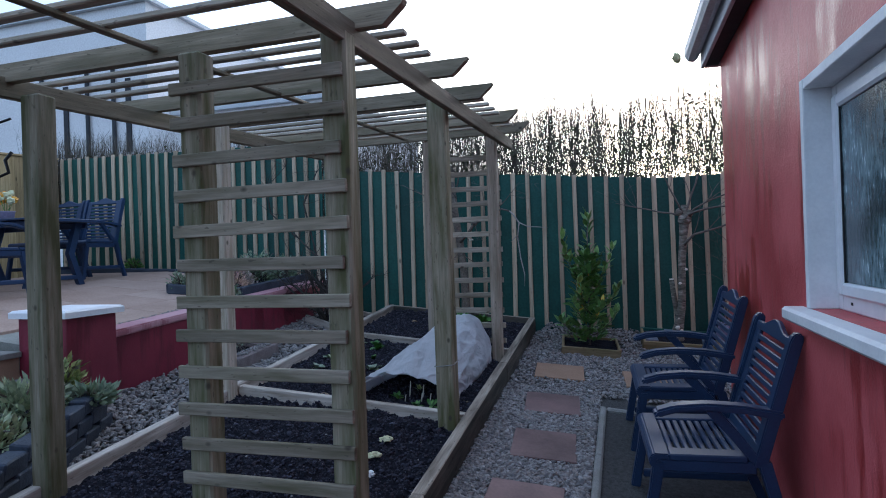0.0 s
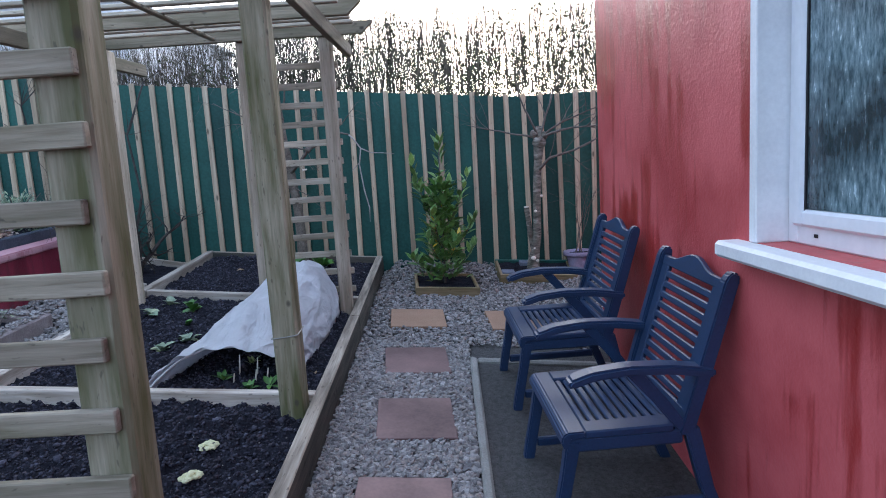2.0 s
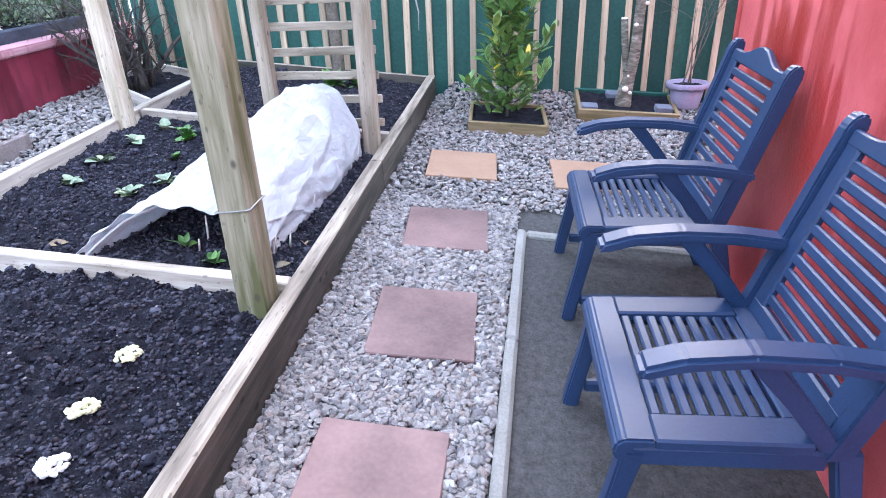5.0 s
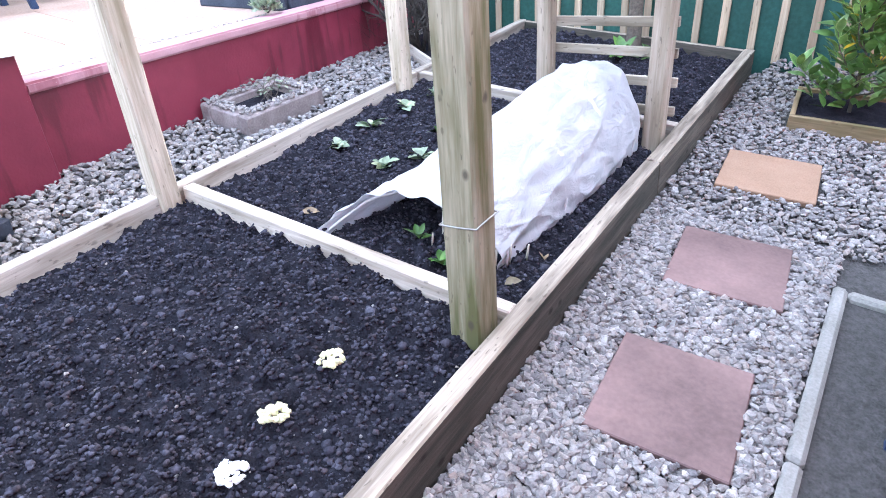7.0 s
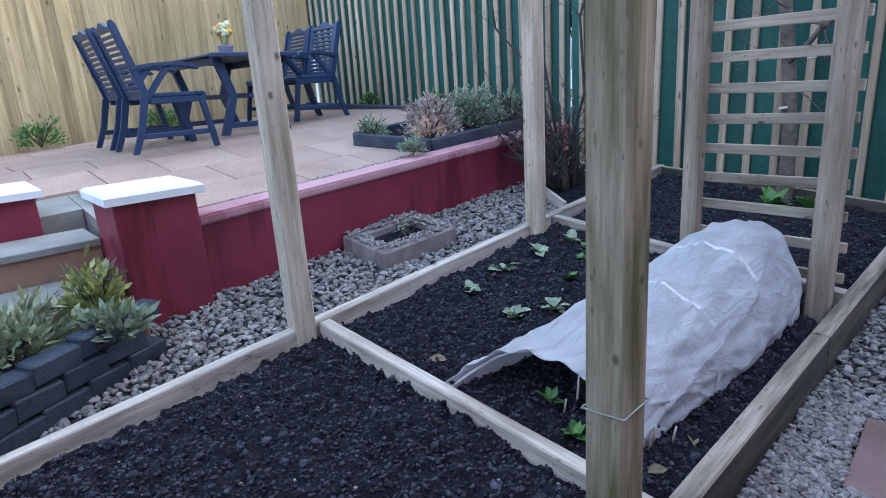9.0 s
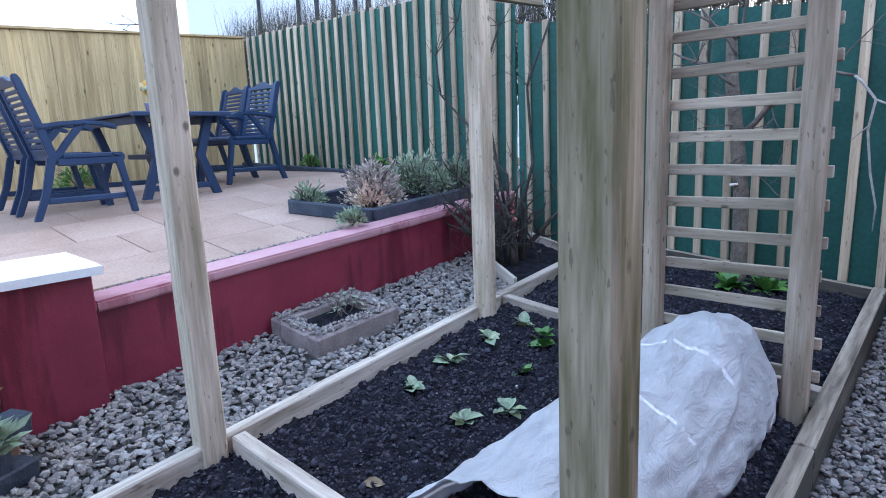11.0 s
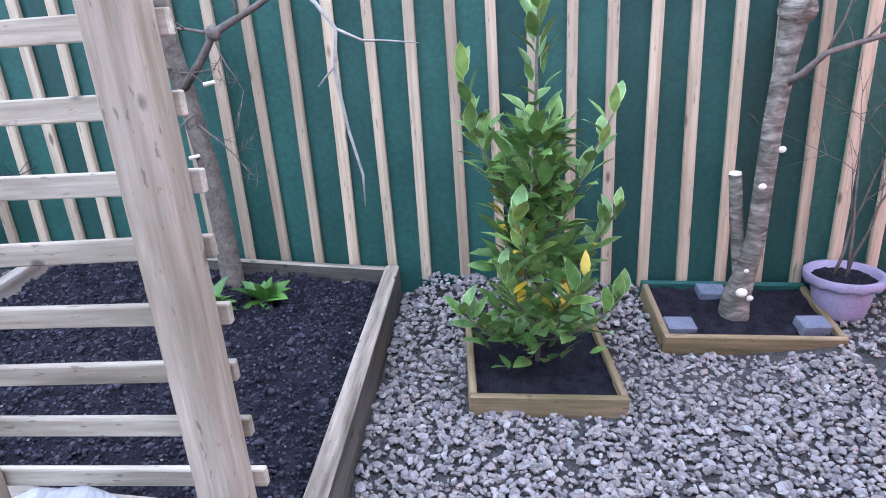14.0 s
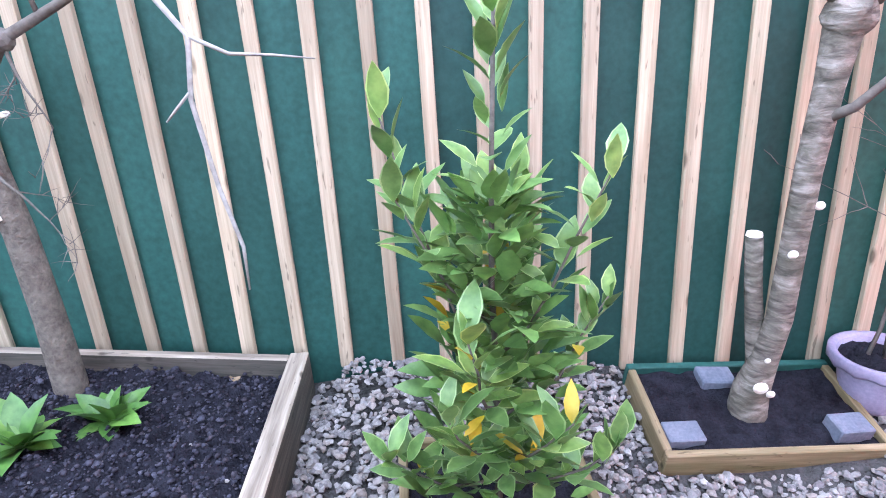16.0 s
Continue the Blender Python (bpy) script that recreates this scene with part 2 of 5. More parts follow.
def leafy(name, dark, light, rough=0.4):
    """A leaf, paler along its rim, each with a tone of its own."""
    m, n, l, b = node_mat(name)
    v = coords(n, l)
    c = ramp(n, l, noise_tex(n, l, v, 25, 3), [(0.3, dark), (0.7, light)])
    g, o = n.new("ShaderNodeNewGeometry"), n.new("ShaderNodeObjectInfo")
    c = mix(n, l, 1.0, c, ramp(n, l, o.outputs["Random"], [(0, (0.8, 0.85, 0.8)), (0.55, (1.05, 1.05, 1.05)), (1, (1.6, 1.4, 1.2))]), "MULTIPLY")
    c = mix(n, l, 1.0, c, ramp(n, l, g.outputs["Random Per Island"], [(0, (0.7, 0.75, 0.7)), (1, (1.25, 1.2, 1.1))]), "MULTIPLY")
    l.new(c, b.inputs["Base Color"])
    b.inputs["Roughness"].default_value = rough
    b.inputs["Subsurface Weight"].default_value = 0.12
    b.inputs["Subsurface Radius"].default_value = (0.01, 0.02, 0.004)
    return m


M["laurel"] = leafy("laurel_leaf", (0.085, 0.185, 0.048), (0.205, 0.35, 0.11))
M["leafrim"] = leafy("laurel_leaf_rim", (0.22, 0.36, 0.13), (0.40, 0.52, 0.24))
M["yellow"] = leafy("yellow_leaf", (0.45, 0.30, 0.02), (0.62, 0.45, 0.04))
M["herb"] = leafy("herb_leaf", (0.05, 0.14, 0.03), (0.12, 0.26, 0.06))
M["greyleaf"] = leafy("grey_green_leaf", (0.15, 0.20, 0.14), (0.35, 0.42, 0.31), 0.6)
M["heather"] = leafy("heather_leaf", (0.28, 0.22, 0.22), (0.55, 0.46, 0.44), 0.7)
M["variegated"] = leafy("variegated_leaf", (0.12, 0.17, 0.05), (0.42, 0.45, 0.20), 0.5)
M["deadleaf"] = leafy("dead_leaf", (0.10, 0.07, 0.045), (0.30, 0.24, 0.18), 0.8)


def red_render(name, base, worn, bare, runs):
    """Masonry paint on rough render: blotches, darker runs, chips."""
    m, n, l, b = node_mat(name)
    v = coords(n, l, vary=False)
    big = noise_tex(n, l, v, 1.6, 6, 0.6)
    c = ramp(n, l, big, [(0.32, base), (0.62, worn)])
    # damp patches that end below in ragged runs
    streak = noise_tex(n, l, coords(n, l, (13, 13, 1.1), vary=False), 1.0, 4, 0.6, 0.2)
    patch = noise_tex(n, l, coords(n, l, (1.5, 1.5, 1.2), vary=False), 1.3, 3, 0.5)
    wet = ramp(n, l, mix(n, l, 0.45, patch, streak), [(0.52, (0, 0, 0)), (0.575, (0.7,) * 3), (0.65, (0.95,) * 3)])
    c = mix(n, l, wet, c, runs)
    chip = noise_tex(n, l, v, 24, 5, 0.65)
    c = mix(n, l, ramp(n, l, chip, [(0.70, (0, 0, 0)), (0.76, (0.7,) * 3)]), c, bare)
    l.new(c, b.inputs["Base Color"])
    l.new(ramp(n, l, wet, [(0.0, (0.52,) * 3), (1.0, (0.33,) * 3)]), b.inputs["Roughness"])
    h = mix(n, l, 0.5, noise_tex(n, l, v, 9, 6), noise_tex(n, l, v, 70, 4))
    bump(n, l, b, h, 0.35, 0.014)
    return m


M["red"] = red_render("red_house_paint", (0.37, 0.040, 0.044), (0.58, 0.115, 0.12), (0.52, 0.20, 0.19), (0.30, 0.018, 0.013))
M["maroon"] = red_render("maroon_wall_paint", (0.15, 0.012, 0.032), (0.23, 0.026, 0.052), (0.42, 0.24, 0.26), (0.10, 0.008, 0.02))
M["wall_top"] = red_render("worn_coping_paint", (0.42, 0.20, 0.24), (0.52, 0.30, 0.33), (0.66, 0.58, 0.58), (0.30, 0.10, 0.13))

# frosted wet glass, with reflections painted into its colour besides the mist
m, n, l, b = node_mat("wet_glass")
v = coords(n, l, (30, 30, 8), vary=False)
f = noise_tex(n, l, v, 2.0, 6, 0.7, 0.15)
f2 = noise_tex(n, l, coords(n, l, vary=False), 60, 3)
l.new(ramp(n, l, f, [(0.40, (0.035,) * 3), (0.66, (0.30,) * 3)]), b.inputs["Roughness"])
# large patches: mist, plus mirrored bright sky and dark hedge put in as colour
mist_reflection = noise_tex(n, l, coords(n, l, (1.6, 1.6, 2.6), vary=False), 1.5, 4, 0.6)
c = ramp(n, l, f, [(0.38, (0.075, 0.125, 0.142)), (0.66, (0.34, 0.44, 0.47))])
l.new(mix(n, l, 1.0, c, ramp(n, l, mist_reflection, [(0.38, (0.25, 0.27, 0.29)), (0.58, (1.15, 1.18, 1.2))]), "MULTIPLY"), b.inputs["Base Color"])
b.inputs["Transmission Weight"].default_value = 0.25
b.inputs["Specular IOR Level"].default_value = 0.9
b.inputs["IOR"].default_value = 1.5
bump(n, l, b, mix(n, l, 0.4, f, f2), 0.35, 0.004)
M["glass"] = m

# white garden fleece, thin and translucent
m, n, l, b = node_mat("white_fleece")
v = coords(n, l, vary=False)
f = noise_tex(n, l, v, 9, 4)
l.new(ramp(n, l, f, [(0.35, (0.66, 0.66, 0.68)), (0.65, (0.80, 0.80, 0.82))]), b.inputs["Base Color"])
b.inputs["Roughness"].default_value = 0.7
tr, ms = n.new("ShaderNodeBsdfTranslucent"), n.new("ShaderNodeMixShader")
tr.inputs[0].default_value = (0.62, 0.64, 0.68, 1)
ms.inputs[0].default_value = 0.42
l.new(b.outputs[0], ms.inputs[1])
l.new(tr.outputs[0], ms.inputs[2])
l.new(ms.outputs[0], n["Material Output"].inputs[0])
bump(n, l, b, noise_tex(n, l, coords(n, l, (9, 3.5, 5), vary=False), 2.2, 6, 0.6, 1.2), 0.9, 0.035)
M["fleece"] = m


# ---- building blocks ----
def mesh_of(name, bm, material):
    me = bpy.data.meshes.new(name)
    bm.to_mesh(me)
    bm.free()
    me.materials.append(M[material])
    return me


def part(name, bm, material, parent=None, label="", m=None):
    """Links a bmesh (or a mesh) as one object, under a thing where one is given."""
    ob = new(name, bm if isinstance(bm, bpy.types.Mesh) else mesh_of(name, bm, material))
    if parent is not None:
        ob.parent = parent
    if m is not None:
        ob.matrix_basis = m
    if label:
        ob["label"] = label
    return ob


def thing(name, m, label, category, group="", kind=""):
    ob = new(name)
    ob.empty_display_size = 0.1
    ob.matrix_basis = m
    return tagged(ob, label, category, group, kind)


def box(sx, sy, sz, c=0.004, at=(0, 0, 0), bm=None, jitter=0.0, rng=random):
    """A box with chamfered edges, centred at a point."""
    bm = bm or bmesh.new()
    pts = []
    hx, hy, hz = sx / 2, sy / 2, sz / 2
    c = min(c, hx * 0.6, hy * 0.6, hz * 0.6)
    for x in (-1, 1):
        for y in (-1, 1):
            for z in (-1, 1):
                j = Vector([rng.uniform(-jitter, jitter) for _ in range(3)])
                for d in ((0, c, c), (c, 0, c), (c, c, 0)):
                    pts.append(bm.verts.new(Vector((x * (hx - d[0]), y * (hy - d[1]), z * (hz - d[2]))) + j + Vector(at)))
    bmesh.ops.convex_hull(bm, input=pts)
    return bm


def along(p0, p1, up=(0, 0, 1)):
    """The pose whose local x runs from p0 to p1, at their middle."""
    a, b = Vector(p0), Vector(p1)
    x = (b - a).normalized()
    y = Vector(up).cross(x)
    y = Vector((0, 1, 0)).cross(x) if y.length < 1e-4 else y
    y.normalize()
    z = x.cross(y)
    r = Matrix((x, y, z)).transposed().to_4x4()
    return Matrix.Translation((a + b) / 2) @ r


def beam(name, p0, p1, w, h, material, parent=None, label="", c=0.004, up=(0, 0, 1)):
    """A straight timber from p0 to p1, w wide and h high, its grain along local x."""
    n = (Vector(p1) - Vector(p0)).length
    return part(name, box(n, w, h, c), material, parent, label, along(p0, p1, up))


def tube(bm, pts, radii, n=6, cap=True):
    """A tapered tube through points."""
    rings = []
    for i, p in enumerate(pts):
        p = Vector(p)
        d = Vector(pts[min(i + 1, len(pts) - 1)]) - Vector(pts[max(i - 1, 0)])
        d.normalize()
        a = d.orthogonal().normalized() if not rings else (rings[-1][1] - d * rings[-1][1].dot(d)).normalized()
        b = d.cross(a)
        rings.append(([bm.verts.new(p + radii[i] * (math.cos(q) * a + math.sin(q) * b)) for q in (2 * math.pi * k / n for k in range(n))], a))
    for (r0, _), (r1, _) in zip(rings, rings[1:]):
        for k in range(n):
            bm.faces.new((r0[k], r0[(k + 1) % n], r1[(k + 1) % n], r1[k])).smooth = True
    if cap:
        bm.faces.new(rings[0][0][::-1])
        bm.faces.new(rings[-1][0])
    return bm


def lathe(bm, profile, n=24, wave=None):
    """A turned shape from (radius, height) pairs; wave(angle, i) shifts the height."""
    rings = []
    for i, (r, z) in enumerate(profile):
        rings.append([bm.verts.new((r * math.cos(q), r * math.sin(q), z + (wave(q, i) if wave else 0))) for q in (2 * math.pi * k / n for k in range(n))])
    for r0, r1 in zip(rings, rings[1:]):
        for k in range(n):
            bm.faces.new((r0[k], r0[(k + 1) % n], r1[(k + 1) % n], r1[k])).smooth = True
    return bm


def prism(bm, outline, x0, x1):
    """An outline in (y, z), pushed from x0 to x1."""
    a = [bm.verts.new((x0, y, z)) for y, z in outline]
    b = [bm.verts.new((x1, y, z)) for y, z in outline]
    bm.faces.new(a)
    bm.faces.new(b[::-1])
    for i in range(len(a)):
        j = (i + 1) % len(a)
        bm.faces.new((a[j], a[i], b[i], b[j]))
    bmesh.ops.recalc_face_normals(bm, faces=bm.faces)
    return bm


def sheet(x0, x1, y0, y1, z, step, rough=0.0, seed=0, thick=0.0):
    """A relief surface over a rectangle; z(x, y) gives its height."""
    nx, ny = max(2, round((x1 - x0) / step) + 1), max(2, round((y1 - y0) / step) + 1)
    verts, faces = [], []
    for j in range(ny):
        y = y0 + (y1 - y0) * j / (ny - 1)
        for i in range(nx):
            x = x0 + (x1 - x0) * i / (nx - 1)
            verts.append((x, y, z(x, y)))
    for j in range(ny - 1):
        for i in range(nx - 1):
            a = j * nx + i
            faces.append((a, a + 1, a + nx + 1, a + nx))
    me = bpy.data.meshes.new("relief")
    me.from_pydata(verts, [], faces)
    me.polygons.foreach_set("use_smooth", [True] * len(faces))
    return me


def scatter(name, places, shapes, material, seed):
    """Many small pieces joined into one mesh: places are rows of x, y, z, size; each is turned and squashed at random."""
    r = np.random.default_rng(seed)
    allv, allf, base = [], [], 0
    for x, y, z, s in places:
        v, f = shapes[r.integers(len(shapes))]
        q = r.normal(size=4)
        q /= np.linalg.norm(q)
        w, a, b, c = q
        rot = np.array([[1 - 2 * (b * b + c * c), 2 * (a * b - c * w), 2 * (a * c + b * w)], [2 * (a * b + c * w), 1 - 2 * (a * a + c * c), 2 * (b * c - a * w)], [2 * (a * c - b * w), 2 * (b * c + a * w), 1 - 2 * (a * a + b * b)]])
        allv.append((v * s) @ rot.T * np.array([1, 1, 0.75]) + np.array([x, y, z]))
        allf.append(f + base)
        base += len(v)
    me = bpy.data.meshes.new(name)
    me.from_pydata(np.concatenate(allv).tolist(), [], np.concatenate(allf).tolist())
    me.materials.append(M[material])
    return me


def chips(seed, count, flat=0.55, rough=0.3):
    """Angular stone shapes of twenty faces."""
    r = np.random.default_rng(seed)
    bm = bmesh.new()
    bmesh.ops.create_icosphere(bm, subdivisions=1, radius=1)
    bm.verts.ensure_lookup_table()
    v = np.array([tuple(w.co) for w in bm.verts])
    f = np.array([[w.index for w in fc.verts] for fc in bm.faces])
    bm.free()
    return [(v * (1 + r.uniform(-rough, rough, (len(v), 1))) * np.array([1, r.uniform(0.6, 0.9), r.uniform(flat - 0.15, flat + 0.15)]), f) for _ in range(count)]


# ---- ground ----
def land(x, y):
    z = G(max(-3.9, min(x, 3)), max(-3, min(y, 7.4)))
    return z - 0.02


ground_x = [-400, -120, -40, -20, -9] + [-8 + 0.5 * i for i in range(23)] + [5, 12, 40, 120, 400]
ground_y = [-400, -120, -40, -12, -5] + [-3 + 0.5 * i for i in range(23)] + [10, 20, 40, 120, 400]
gv = [(x, y, land(x, y)) for y in ground_y for x in ground_x]
w = len(ground_x)
gf = [(j * w + i, j * w + i + 1, (j + 1) * w + i + 1, (j + 1) * w + i) for j in range(len(ground_y) - 1) for i in range(w - 1)]
me = bpy.data.meshes.new("ground")
me.from_pydata(gv, [], gf)
me.materials.append(M["gravelbed"])
tagged(new("ground", me), "sloping ground of grey gravel and earth", "ground", kind="structure")

# ---- the red house ----
HX, HY, EAVE = 0.81, 4.78, 2.56
WY0, WY1, WZ0, WZ1 = 1.25, 2.67, 0.86, 1.83


def wall_box(name, x0, x1, y0, y1, z0, z1, material, parent=None, label="", c=0.004):
    return part(name, box(x1 - x0, y1 - y0, z1 - z0, c), material, parent, label, pose((x0 + x1) / 2, (y0 + y1) / 2, (z0 + z1) / 2))


house = thing("house", pose(HX, HY, -0.6), "red rendered single-storey house with a white framed window", "house", kind="structure")
hinv = house.matrix_basis.inverted()


def in_house(ob):
    ob.matrix_basis = hinv @ ob.matrix_basis
    ob.parent = house
    return ob


# the wall round the window opening is one sheet of render with a hole right through it
wall = bmesh.new()
for y0, y1, z0, z1 in ((-4, WY0, -0.9, EAVE + 0.2), (WY1, HY, -0.9, EAVE + 0.2), (WY0, WY1, -0.9, WZ0), (WY0, WY1, WZ1, EAVE + 0.2)):
    bmesh.ops.create_cube(wall, size=1, matrix=pose(HX + 0.15, (y0 + y1) / 2, (z0 + z1) / 2) @ Matrix.Diagonal((0.3, y1 - y0, z1 - z0, 1)))
bmesh.ops.remove_doubles(wall, verts=wall.verts, dist=0.0005)
in_house(part("wall", wall, "red"))
in_house(wall_box("wall", HX + 0.3, 6, HY - 0.3, HY - 0.003, -0.9, EAVE + 0.2, "red"))
in_house(wall_box("wall", 5.7, 6, -4, HY - 0.31, -0.9, EAVE + 0.2, "inside"))
in_house(wall_box("wall", HX + 0.31, 5.69, -4, -3.7, -0.9, EAVE + 0.2, "inside"))
in_house(wall_box("room_floor", HX + 0.31, 5.69, -3.69, HY - 0.31, -0.3, -0.2, "inside"))
in_house(wall_box("partition", 2.6, 2.7, -3.69, HY - 0.31, -0.195, 2.4, "inside"))
in_house(wall_box("roof", HX - 0.02, 6.2, -4.2, HY + 0.05, EAVE + 0.21, EAVE + 0.33, "darkroof", label="dark flat roof edge"))
in_house(wall_box("soffit", HX - 0.10, HX - 0.003, -4.2, HY + 0.06, EAVE - 0.02, EAVE + 0.02, "darkroof"))
in_house(wall_box("fascia", HX - 0.13, HX - 0.103, -4.2, HY + 0.09, EAVE - 0.03, EAVE + 0.16, "fascia", label="pale grey fascia board"))
in_house(wall_box("fascia", HX - 0.10, 6.2, HY + 0.063, HY + 0.088, EAVE - 0.03, EAVE + 0.16, "fascia"))
# gutter with a closed end
g = bmesh.new()
prof = [(-0.11, 0.06), (-0.105, 0.0), (-0.085, -0.035), (-0.045, -0.045), (-0.015, -0.03), (0, 0.0), (0, 0.06), (-0.006, 0.06), (-0.006, 0.002), (-0.02, -0.022), (-0.045, -0.036), (-0.08, -0.028), (-0.098, 0.002), (-0.103, 0.06)]
ring0 = [g.verts.new((HX - 0.133 + a, -4.2, EAVE + 0.09 + b)) for a, b in prof]
ring1 = [g.verts.new((HX - 0.133 + a, HY + 0.14, EAVE + 0.09 + b)) for a, b in prof]
for i in range(len(prof)):
    j = (i + 1) % len(prof)
    g.faces.new((ring0[i], ring0[j], ring1[j], ring1[i]))
g.faces.new(ring1)
in_house(part("gutter", g, "fascia", label="grey plastic gutter along the eave"))

# window: painted reveal, deep sill, frame, casement, wet pane
win = thing("window_1", pose(HX, (WY0 + WY1) / 2, WZ0), "white plastic window with a misted wet pane", "window", kind="structure")
winv = win.matrix_basis.inverted()


def in_win(ob, parent=None):
    ob.matrix_basis = winv @ ob.matrix_basis
    ob.parent = win
    return ob


in_win(wall_box("reveal", HX - 0.012, HX + 0.115, WY1 - 0.035, WY1 + 0.012, WZ0, WZ1 + 0.012, "white"))
in_win(wall_box("reveal", HX - 0.012, HX + 0.115, WY0 - 0.012, WY0 + 0.035, WZ0, WZ1 + 0.012, "white"))
in_win(wall_box("reveal", HX - 0.010, HX + 0.115, WY0 + 0.036, WY1 - 0.036, WZ1 - 0.035, WZ1 + 0.010, "white"))
in_win(wall_box("window_sill", HX - 0.085, HX + 0.115, WY0 - 0.12, WY1 + 0.125, WZ0 - 0.062, WZ0 - 0.002, "white", label="thick white painted window sill", c=0.012))
fy0, fy1, fz0, fz1, fx = WY0 + 0.037, WY1 - 0.037, WZ0, WZ1 - 0.037, HX + 0.075
for a in ((fy0, fy0 + 0.06, fz0, fz1), (fy1 - 0.06, fy1, fz0, fz1), (fy0 + 0.061, fy1 - 0.061, fz0, fz0 + 0.075), (fy0 + 0.061, fy1 - 0.061, fz1 - 0.06, fz1)):
    in_win(wall_box("window_frame", fx + 0.02, fx + 0.09, *a, "upvc", c=0.006))
sy0, sy1, sz0, sz1 = fy0 + 0.05, fy1 - 0.05, fz0 + 0.062, fz1 - 0.05
for a in ((sy0, sy0 + 0.055, sz0, sz1), (sy1 - 0.055, sy1, sz0, sz1), (sy0 + 0.056, sy1 - 0.056, sz0, sz0 + 0.055), (sy0 + 0.056, sy1 - 0.056, sz1 - 0.055, sz1)):
    in_win(wall_box("casement", fx, fx + 0.05, *a, "upvc", c=0.010))
for a in ((sy0 + 0.05, sy0 + 0.062, sz0 + 0.05, sz1 - 0.05), (sy1 - 0.062, sy1 - 0.05, sz0 + 0.05, sz1 - 0.05)):
    in_win(wall_box("gasket", fx + 0.012, fx + 0.03, *a, "black", c=0.001))
pane = in_win(wall_box("pane", fx + 0.018, fx + 0.024, sy0 + 0.0565, sy1 - 0.0565, sz0 + 0.0565, sz1 - 0.0565, "glass", label="misted wet glass pane", c=0.0005))
pane.visible_shadow = False
in_win(wall_box("vent_slot", HX + 0.092, HX + 0.0945, fy1 - 0.17, fy1 - 0.15, fz0 + 0.03, fz0 + 0.042, "black", c=0.001))

# ---- concrete pad beside the house, sunk behind a raised edging ----
PX0, PX1, PY0, PY1 = -0.165, HX, -2.0, 4.52


def slope_box(name, x0, x1, y0, y1, h0, h1, material, parent=None, label="", c=0.004, f=G):
    """A box whose top and bottom follow the slope of the ground."""
    bm = bmesh.new()
    pts = []
    for x in (x0, x1):
        for y in (y0, y1):
            for h in (h0, h1):
                k = min(c, (x1 - x0) * 0.3, (y1 - y0) * 0.3, abs(h1 - h0) * 0.3)
                sx, sy, sz = (1 if x == x0 else -1), (1 if y == y0 else -1), (1 if h == h0 else -1)
                for d in ((0, k, k), (k, 0, k), (k, k, 0)):
                    pts.append(bm.verts.new((x + sx * d[0], y + sy * d[1], f(x, y) + h + sz * d[2])))
    bmesh.ops.convex_hull(bm, input=pts)
    return part(name, bm, material, parent, label)


pad = thing("concrete_pad", pose(0, 0, 0), "worn grey concrete pad with a raised edging", "pad", kind="structure")
slope_box("slab", PX0 + 0.05, PX1, PY0, PY1 - 0.05, -0.20, -0.055, "concrete", pad)
for i in range(7):
    y0 = PY1 - 0.92 * (i + 1)
    slope_box("edging", PX0, PX0 + 0.049, y0 + 0.004, y0 + 0.92, -0.18, 0.008, "kerb", pad, c=0.012)
slope_box("edging", PX0 + 0.05, PX1 - 0.003, PY1 - 0.049, PY1, -0.18, 0.005, "kerb", pad, c=0.012)

# ---- raised bed ----
def bed_right(y):
    """Outer face of the board beside the path."""
    return -0.90 - 0.0212 * (y - 2.5)


def bed_left(y):
    """Inner face of the board on the gravel side."""
    return -2.62 - 0.040 * (y - 2.2)


BED0, BED1, BTOP = 1.3, 6.93, 0.165
bed = thing("raised_bed", pose(0, 0, 0), "long raised bed of timber boards filled with dark soil", "raised bed", kind="structure")


def bed_board(name, p0, p1, w, h, material, label=""):
    """A board on edge whose top lies at the height of its end points."""
    a, b = Vector((*p0, G(*p0) + BTOP - h / 2)), Vector((*p1, G(*p1) + BTOP - h / 2))
    ob = beam(name, a, b, w, h, material, bed, label, 0.006)
    # faces that point up take the paler wood, all others the dark one
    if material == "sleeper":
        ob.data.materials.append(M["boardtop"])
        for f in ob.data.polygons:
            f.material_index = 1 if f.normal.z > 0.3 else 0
    return ob


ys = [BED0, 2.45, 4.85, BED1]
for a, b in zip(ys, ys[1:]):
    bed_board("board", (bed_right(a) - 0.036, a + 0.002), (bed_right(b) - 0.036, b - 0.002), 0.072, 0.24, "sleeper", "timber bed board with a pale top and dark sides")
for a, b in ((BED0, 3.44), (3.445, 5.32), (5.325, BED1)):
    bed_board("board", (bed_left(a) - 0.035, a), (bed_left(b) - 0.035, b), 0.062, 0.22, "oldwhite", "pale flaking timber bed board")
bed_board("board", (bed_left(3.48), 3.485), (bed_right(3.55) - 0.075, 3.555), 0.062, 0.20, "oldwhite")
bed_board("board", (bed_left(5.33), 5.345), (bed_right(5.33) - 0.075, 5.335), 0.062, 0.20, "oldwhite")
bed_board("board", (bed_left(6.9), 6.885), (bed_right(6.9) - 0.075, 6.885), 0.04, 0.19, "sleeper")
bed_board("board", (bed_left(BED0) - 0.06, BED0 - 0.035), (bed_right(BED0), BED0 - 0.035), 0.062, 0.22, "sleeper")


def soil_z(x, y):
    p = Vector((x, y, 0))
    t = noise.fractal(p * 2.0, 1.0, 2.0, 3) * 0.020 + noise.fractal(p * 15, 0.7, 2.1, 4) * 0.032 + noise.noise(p * 50) * 0.008
    d = min(x - bed_left(y), bed_right(y) - 0.075 - x)
